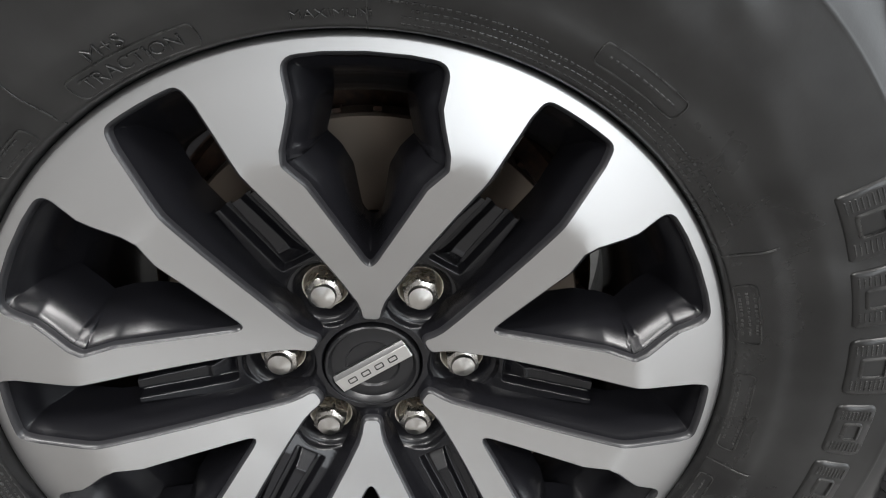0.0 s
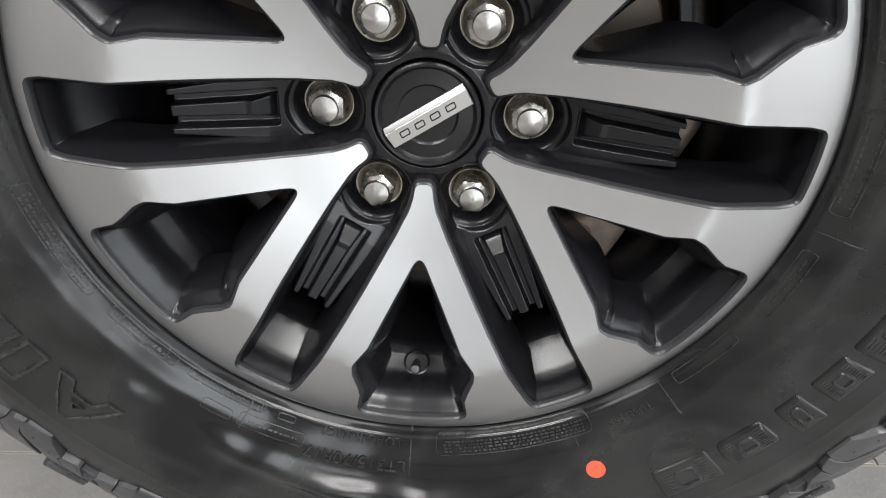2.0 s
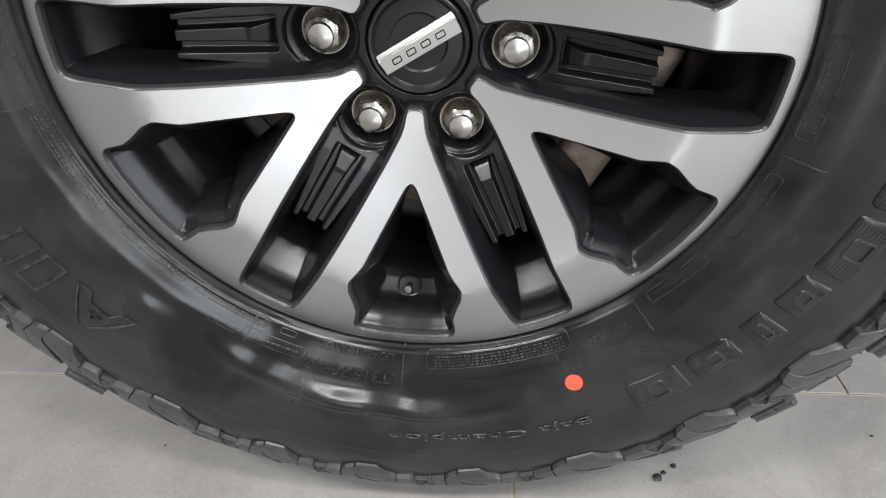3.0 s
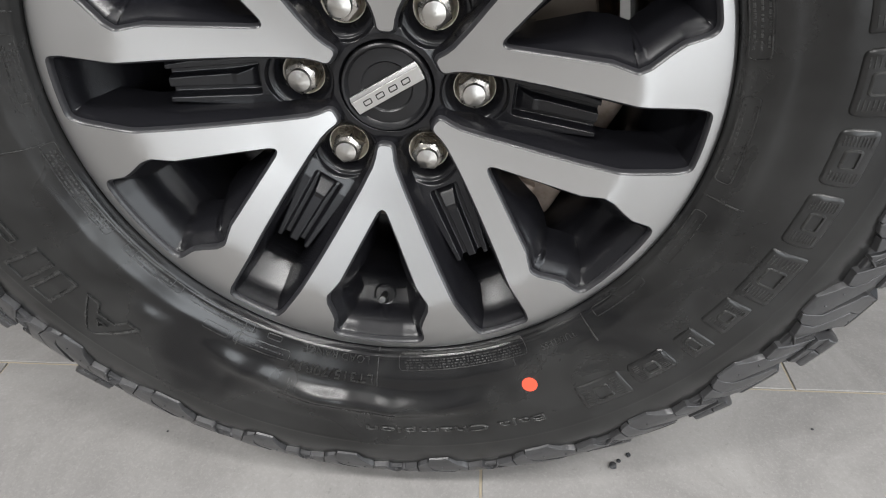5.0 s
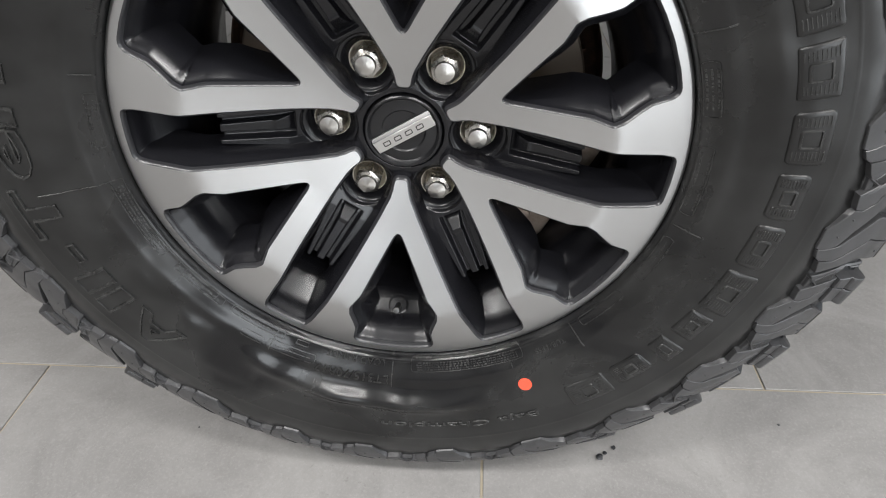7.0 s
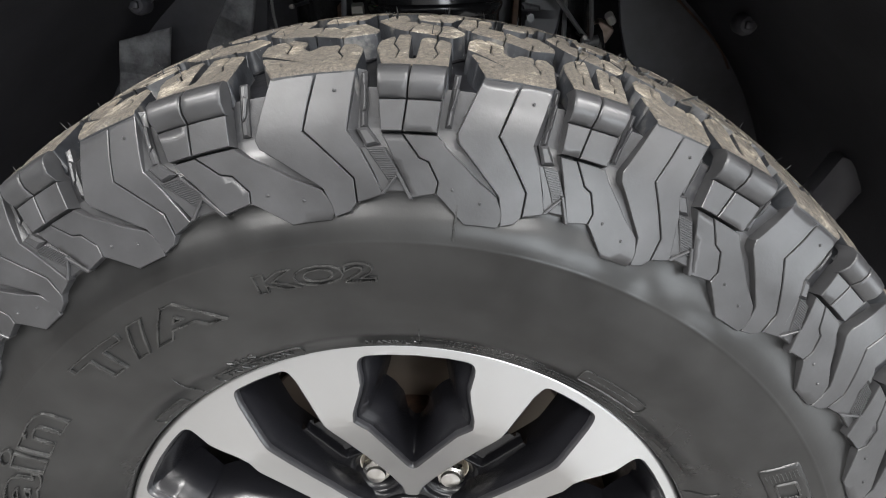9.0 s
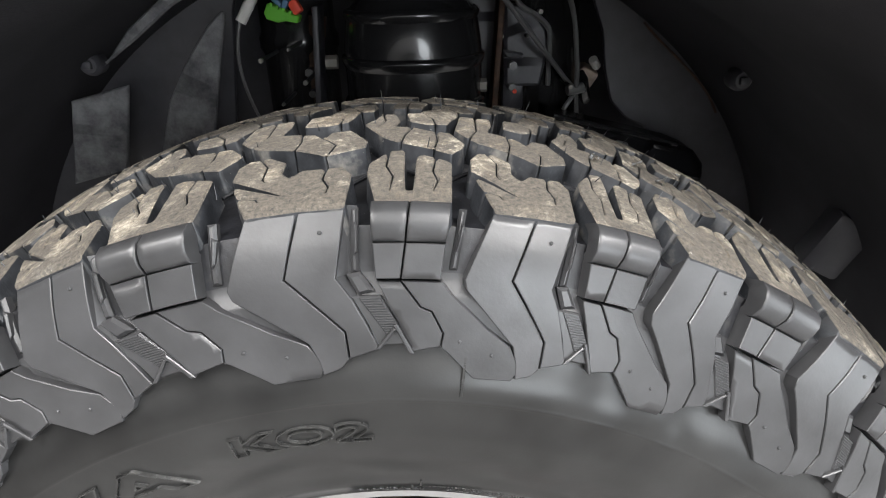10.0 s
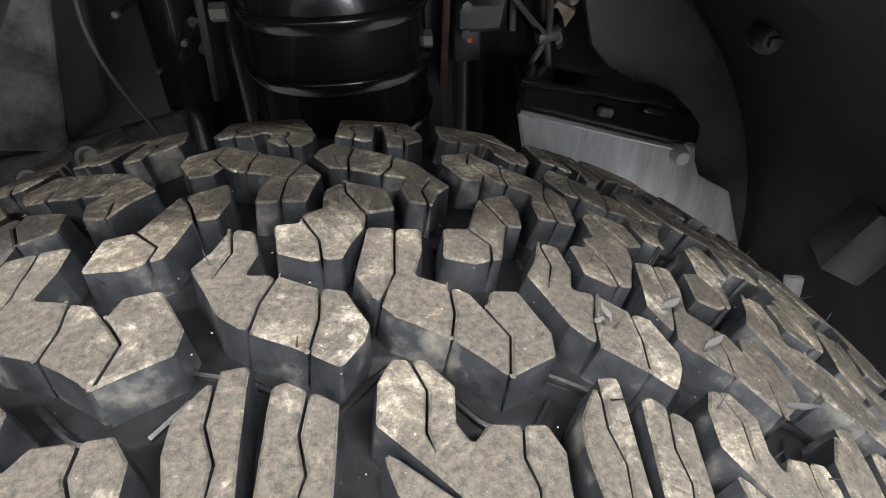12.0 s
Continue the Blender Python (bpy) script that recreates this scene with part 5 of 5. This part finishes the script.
strut = thing("suspension_strut", "glossy black ribbed suspension strut with domed top", "suspension strut")
SX, SY_ = 0.016, 0.530
part("strut_boot", lathe([(0.0, 0.942), (0.030, 0.941), (0.048, 0.937), (0.064, 0.928), (0.0765, 0.914), (0.0840, 0.896), (0.0880, 0.866), (0.0885, 0.800), (0.0885, 0.560), (0.0, 0.560)], 72, centre=(SX, SY_), axis="Z"), STEEL, strut, "smooth black boot", sharp=45)
for z, wide in ((0.9060, 0.0065), (0.8530, 0.0), (0.7990, 0.0), (0.7460, 0.0)):
    part("boot_ring", lathe([(r - wide, z + h) for r, h in ((0.0872, -0.0120), (0.0895, -0.0090), (0.0918, -0.0035), (0.0926, 0.0), (0.0918, 0.0028), (0.0900, 0.0045), (0.0872, 0.0055))], 72, centre=(SX, SY_), axis="Z"), STEEL, strut, "glossy black rounded ring")
for x, wide in ((-0.150, 0.052), (0.196, 0.056)):
    part("tower_column", lathe([(0.0, 0.990), (wide * 0.7, 0.985), (wide, 0.965), (wide, 0.880), (wide * 1.08, 0.872), (wide * 1.08, 0.858), (wide, 0.850), (wide, 0.640), (0.0, 0.640)], 40, centre=(x, 0.635), axis="Z"), STEEL, strut, "glossy black column behind the strut", sharp=45)
part("top_bracket", box((0.012, 0.02, 0.10), pose(SX + 0.035, SY_ - 0.01, 0.975), 0.003), STEEL, strut)
for sx, x, z in ((-1, -0.080, 0.850), (1, 0.094, 0.815)):
    part("strut_bolt", rod((x, 0.511, z), (x + sx * 0.015, 0.511, z), 0.0088, 6), BOLT, strut, "worn metal hexagonal bolt head")

for name_x, lab in ((-0.128, "rust brown upper arm pivot with spacer"), (0.150, "rust brown upper arm pivot with spacer")):
    arm = thing("upper_arm_pivot", lab, "suspension arm")
    depth = 0.60 if name_x < 0 else 0.618
    part("pivot_tube", rod((name_x - 0.012, depth, 0.76), (name_x + 0.012, depth, 0.90), 0.014, 16), RUST, arm)
    part("pivot_plate", box((0.008, 0.05, 0.16), pose(name_x + (0.016 if name_x < 0 else -0.024), 0.56, 0.835, 0, 4, 0), 0.002), RUST if name_x > 0 else LINER, arm, "thin upright bracket plate")
    part("pivot_nut", rod((name_x, 0.559, 0.83), (name_x, 0.575, 0.83), 0.0060, 6), NUTDARK, arm, "worn metal nut")
    part("pivot_washer", rod((name_x, 0.568, 0.80), (name_x, 0.585, 0.80), 0.005, 18), NUTDARK, arm, "worn washer")

# pressed panels, rail and hose between the strut and the column
tower = thing("tower_bracket", "black pressed tower bracket with bright folded rail", "bracket")
part("tower_panel", plate(rounded([(0.060, 0.640), (0.1215, 0.640), (0.1345, 0.909), (0.125, 0.955), (0.060, 0.975)], 0.006, 3), 0.576, 0.012, bevel=0.002), LINER, tower, "dull grey-black panel")
part("tower_face", plate(rounded([(0.1385, 0.907), (0.158, 0.908), (0.1726, 0.9015), (0.186, 0.889), (0.1966, 0.8723), (0.1996, 0.850), (0.190, 0.800), (0.140, 0.800)], 0.006, 3), 0.572, 0.018, bevel=0.004), LINER, tower, "dull black rounded shoulder")
part("tower_ledge", plate(rounded([(0.1372, 0.8506), (0.1652, 0.8450), (0.1641, 0.838), (0.1371, 0.8392)], 0.002, 2), 0.566, 0.010, bevel=0.0025), GREYLINER, tower, "dusty grey ledge")
part("folded_rail", tube([(0.108, 0.556, 0.940), (0.1154, 0.552, 0.9313), (0.1299, 0.550, 0.9191), (0.1400, 0.549, 0.9168), (0.1511, 0.550, 0.9154), (0.1545, 0.552, 0.9230), (0.1570, 0.560, 0.945)], 0.0020), BRIGHT, tower, "bright worn metal edge")
part("rail_gusset", plate([(0.1154, 0.9313), (0.1299, 0.9191), (0.1511, 0.9154), (0.1570, 0.945), (0.125, 0.960)], 0.560, 0.008), SHELL, tower)
part("cream_lug", box((0.0085, 0.012, 0.019), pose(0.1715, 0.556, 0.926, 0, 38, 0), 0.002), PALE, tower, "cream plastic lug")
part("lug_stem", rod((0.1715, 0.560, 0.926), (0.176, 0.600, 0.930), 0.004, 8), STEEL, tower)
for x, z in ((0.1862, 0.8972), (0.1348, 0.8678)):
    part("tower_bolt", rod((x, 0.566, z), (x, 0.592, z), 0.0032, 10), BOLT, tower, "small worn bolt head")
part("red_marker", rod((0.1535, 0.566, 0.7944), (0.1535, 0.596, 0.7944), 0.0030, 12), RED, tower, "small red dot")
part("marker_stem", box((0.030, 0.016, 0.050), pose(0.1535, 0.592, 0.790), 0.004), LINER, tower)

# lower arm and its pale guard
lower_arm = thing("control_arm", "glossy black control arm with rounded end", "suspension arm")
arm_line = [(0.190, 0.781), (0.228, 0.769), (0.302, 0.746), (0.376, 0.722), (0.407, 0.708), (0.426, 0.685), (0.430, 0.657), (0.385, 0.672), (0.223, 0.739), (0.190, 0.750)]


def arm_y(x):
    return 0.474 + 0.28 * (x - 0.190)


part("arm_beam", plate(rounded(arm_line, 0.008, 3), 0.474, 0.060, 0.28, bevel=0.006), BLACK, lower_arm, "glossy black pressed beam")
part("arm_rib", tube([(x, arm_y(x), z) for x, z in arm_line[:4]], 0.0036), STEEL, lower_arm, "rounded top edge")
part("arm_clip", box((0.018, 0.010, 0.010), pose(0.288, arm_y(0.288) - 0.006, 0.733, 0, 18, 16), 0.003), GREYLINER, lower_arm)
part("arm_slot", box((0.034, 0.008, 0.007), pose(0.352, arm_y(0.352) - 0.003, 0.721, 0, 18, 16), 0.003), STEEL, lower_arm, "raised pressing in the beam")
arm_guard = thing("arm_guard", "pale grey splash guard below the control arm", "splash guard")
part("guard_sheet", plate([(0.190, 0.752), (0.223, 0.739), (0.385, 0.672), (0.429, 0.655), (0.433, 0.635), (0.445, 0.612), (0.504, 0.572), (0.560, 0.450), (0.330, 0.500), (0.210, 0.640)], 0.482, 0.005, 0.28), GREYSHEET, arm_guard, "pale grey sheet")
part("guard_flange", tube([(x, arm_y(x) - 0.002, z) for x, z in ((0.190, 0.751), (0.223, 0.738), (0.300, 0.706), (0.386, 0.671))], 0.0046), BRIGHT, arm_guard, "bright rolled top edge")
part("guard_pin", lathe([(0.0, -0.010), (0.008, -0.008), (0.011, 0.0), (0.011, 0.012)], 16), PALE, arm_guard, "off-white push pin", matrix=Matrix.Translation((0.402, arm_y(0.402) - 0.002, 0.654)))
sill = thing("splash_panel", "pale grey splash panel at the rear of the arch", "splash guard")
part("panel_sheet", plate([(0.530, 0.520), (0.690, 0.490), (0.760, 0.400), (0.760, 0.200), (0.600, 0.200), (0.560, 0.400)], 0.45, 0.006), GREYSHEET, sill)

# cables, sleeve and plugs
cable_sets = (
    ([(0.075, 0.470, 0.975), (0.125, 0.490, 0.923), (0.175, 0.520, 0.865), (0.215, 0.548, 0.818), (0.237, 0.564, 0.792), (0.243, 0.570, 0.765), (0.247, 0.572, 0.735)], 0.0032, "thin grey brake cable beside the strut"),
    ([(0.182, 0.510, 0.968), (0.209, 0.520, 0.925), (0.222, 0.526, 0.892), (0.229, 0.535, 0.855), (0.236, 0.550, 0.815), (0.236, 0.564, 0.790), (0.222, 0.565, 0.765), (0.205, 0.565, 0.730)], 0.0034, "thin grey wheel sensor cable beside the strut"),
    ([(-0.120, 0.490, 0.978), (-0.150, 0.478, 0.950), (-0.161, 0.475, 0.936), (-0.182, 0.469, 0.906), (-0.191, 0.468, 0.860), (-0.184, 0.470, 0.810), (-0.163, 0.478, 0.750)], 0.0019, "thin black cable hanging beside the strut"),
    ([(0.158, 0.566, 0.960), (0.1534, 0.560, 0.9136), (0.1801, 0.562, 0.8931), (0.1962, 0.566, 0.8778), (0.2002, 0.572, 0.8604), (0.2010, 0.574, 0.800)], 0.0038, "thick black rubber brake hose"),
)
for pts, r, lab in cable_sets:
    cable = thing("cable", lab, "cable", "cables beside the strut")
    part("cable_sheath", tube(pts, r), CABLE, cable)
cable_tag = thing("cable_tag", "white paper sleeve round a thin cable", "cable tag")
part("sleeve", rod((-0.159, 0.475, 0.940), (-0.182, 0.469, 0.904), 0.0064, 16), PALE, cable_tag)
part("sleeve_band", rod((-0.1705, 0.472, 0.922), (-0.1721, 0.4716, 0.9195), 0.0067, 16), PALE, cable_tag)
plug = thing("wiring_plug", "green, blue and red plastic wiring plug", "wiring plug")
green_body = slab(rounded([(-0.024, -0.002), (-0.020, 0.010), (-0.004, 0.008), (0.004, 0.003), (0.021, -0.001), (0.019, -0.010), (0.004, -0.009), (-0.006, -0.012), (-0.021, -0.009)], 0.0016, 2), lambda u, v, h: (u, -h, v), 0.020, 0.0014, grid=0)
for k in range(4):
    box((0.004, 0.006, 0.005), pose(-0.014 + 0.008 * k, -0.002, 0.009 - 0.0022 * k, 0, 10 * k, 0), 0.001, bm=green_body)
part("green_body", green_body, GREEN, plug, "bright green plastic", matrix=pose(-0.150, 0.548, 0.907, 0, 8, 0))
part("blue_tab", box((0.007, 0.016, 0.020), pose(-0.157, 0.552, 0.923, 0, -42, 0), 0.0025), BLUE, plug, "blue plastic")
part("blue_tab", box((0.008, 0.016, 0.012), pose(-0.146, 0.553, 0.918, 0, 35, 0), 0.0025), BLUE, plug, "blue plastic")
part("red_tab", box((0.013, 0.016, 0.018), pose(-0.134, 0.556, 0.914, 0, -28, 0), 0.003), RED, plug, "red plastic")
cable_clip = thing("cable_clip", "pale cast bracket holding the brake cables", "bracket")
part("clip_body", box((0.030, 0.03, 0.028), pose(0.268, 0.635, 0.802, 10, 30, 0), 0.006), CAST, cable_clip)
part("cable_tie", rod((0.226, 0.562, 0.794), (0.249, 0.566, 0.797), 0.0075, 10), CABLE, cable_clip, "grey cable tie")
part("clip_lug", rod((0.282, 0.625, 0.815), (0.273, 0.616, 0.827), 0.0065, 8), PALE, cable_clip, "off-white plastic lug")
part("clip_arm", box((0.014, 0.02, 0.060), pose(0.258, 0.600, 0.790, 40, -22, 0), 0.004), STEEL, cable_clip)
rng = random.Random(12)
for x, y, z, r in ((-0.172, 0.497, 0.857, 0.006), (-0.121, 0.500, 0.828, 0.006), (-0.138, 0.505, 0.868, 0.004), (-0.155, 0.510, 0.800, 0.004), (0.222, 0.530, 0.806, 0.006), (0.150, 0.560, 0.925, 0.004), (0.168, 0.560, 0.868, 0.004)):
    stud = thing("chassis_stud", "small worn metal stud on the black chassis", "bolt", "small chassis studs")
    part("stud_head", rod((x, y, z), (x, y - 0.007, z), r * 0.5, 8), BOLT, stud)
    part("stud_stay", box((0.0045, 0.640 - y, 0.0045), pose(x, (y + 0.640) / 2, z, 0, rng.uniform(-30, 30), 0), 0.001), SHELL, stud)

for x, z in ((-0.283, 0.721), (-0.222, 0.741)):
    plug_ring = thing("liner_plug", "off-white plastic plug in the grey liner ledge", "plastic plug", "plugs in the liner ledge")
    part("plug_rim", lathe([(0.0125, 0.008), (0.0125, -0.002), (0.0105, -0.005), (0.0075, -0.004), (0.0060, 0.001), (0.0, 0.002)], 20), PALE, plug_ring, matrix=pose(x, 0.452, z, -25, 0, 0))
    part("plug_stem", rod((x, 0.456, z), (x, 0.530, z - 0.010), 0.006, 10), PALE, plug_ring)

# ---- the bay: floor, walls, ceiling ----
def structure(name, bm, mat, label):
    return tagged(part(name, bm, mat, None, smooth=False), label, "structure", kind="structure")


south = box((5.4, 0.2, 3.4), pose(-1.8, -4.6, 1.7))
box((1.6, 0.2, 0.95), pose(1.7, -4.6, 2.925), bm=south)
box((0.15, 0.2, 3.4), pose(2.575, -4.6, 1.7), bm=south)
structure("wall_south", south, WALL, "plain grey painted wall with an open doorway")
structure("wall_west", box((0.2, 9.4, 3.4), pose(-4.6, 0, 1.7)), WALL, "plain grey painted side wall")
east = box((0.2, 4.5, 3.4), pose(2.75, 2.45, 1.7))
box((0.2, 2.6, 0.95), pose(2.75, -1.1, 2.925), bm=east)
box((0.2, 2.3, 3.4), pose(2.75, -3.55, 1.7), bm=east)
structure("wall_east", east, WALL, "plain grey painted side wall with an open doorway")
structure("wall_north", box((9.0, 0.2, 3.4), pose(0, 4.6, 1.7)), WALL, "plain grey painted wall beyond the car")
structure("ceiling", box((9.4, 9.4, 0.2), pose(0, 0, 3.5)), CEIL, "plain pale ceiling")
floor = structure("floor", box((9.2, 9.2, 0.1), pose(0, 0, -0.0525)), GROUT, "grey porcelain tiled floor with tan grout lines")

PITCH, GAP = 0.649, 0.0032
tile_bm = slab([(-PITCH / 2 + GAP / 2, -PITCH / 2 + GAP / 2), (PITCH / 2 - GAP / 2, -PITCH / 2 + GAP / 2), (PITCH / 2 - GAP / 2, PITCH / 2 - GAP / 2), (-PITCH / 2 + GAP / 2, PITCH / 2 - GAP / 2)], lambda u, v, h: (u, v, h), 0.006, 0.0008, step=1.0)
tile_me = bpy.data.meshes.new("tile")
tile_bm.to_mesh(tile_bm and tile_me)
tile_bm.free()
tile_me.materials.append(TILE)
for row in range(-7, 7):
    shift = 0.080 if row % 2 else 0.474
    for col in range(-7, 7):
        x, y = shift + (col + 0.5) * PITCH, 0.119 + (row + 0.5) * PITCH
        if abs(x) < 4.5 and abs(y) < 4.5:
            attach("tile", tile_me, floor, matrix=pose(x, y, 0))

rng = random.Random(5)
for k, (x, y, s) in enumerate(((0.228, -0.001, 0.0042), (0.236, 0.006, 0.0026), (0.248, 0.014, 0.0028), (0.150, -0.10, 0.0014), (0.40, -0.05, 0.0013), (-0.30, 0.02, 0.0012), (0.47, 0.06, 0.0016))):
    crumb = bmesh.new()
    bmesh.ops.create_icosphere(crumb, subdivisions=2, radius=s)
    for v in crumb.verts:
        v.co += s * 0.5 * Vector(noise.noise_vector(v.co * 300 + Vector((k * 3, 0, 0))))
        v.co.z *= 0.55
    low = min(v.co.z for v in crumb.verts)
    for v in crumb.verts:
        v.co += Vector((x, y, 0.0002 - low))
    tagged(part("dirt_crumb", crumb, GROOVE), "small dark crumb of dried mud on tile", "dirt", "mud crumbs on the floor")
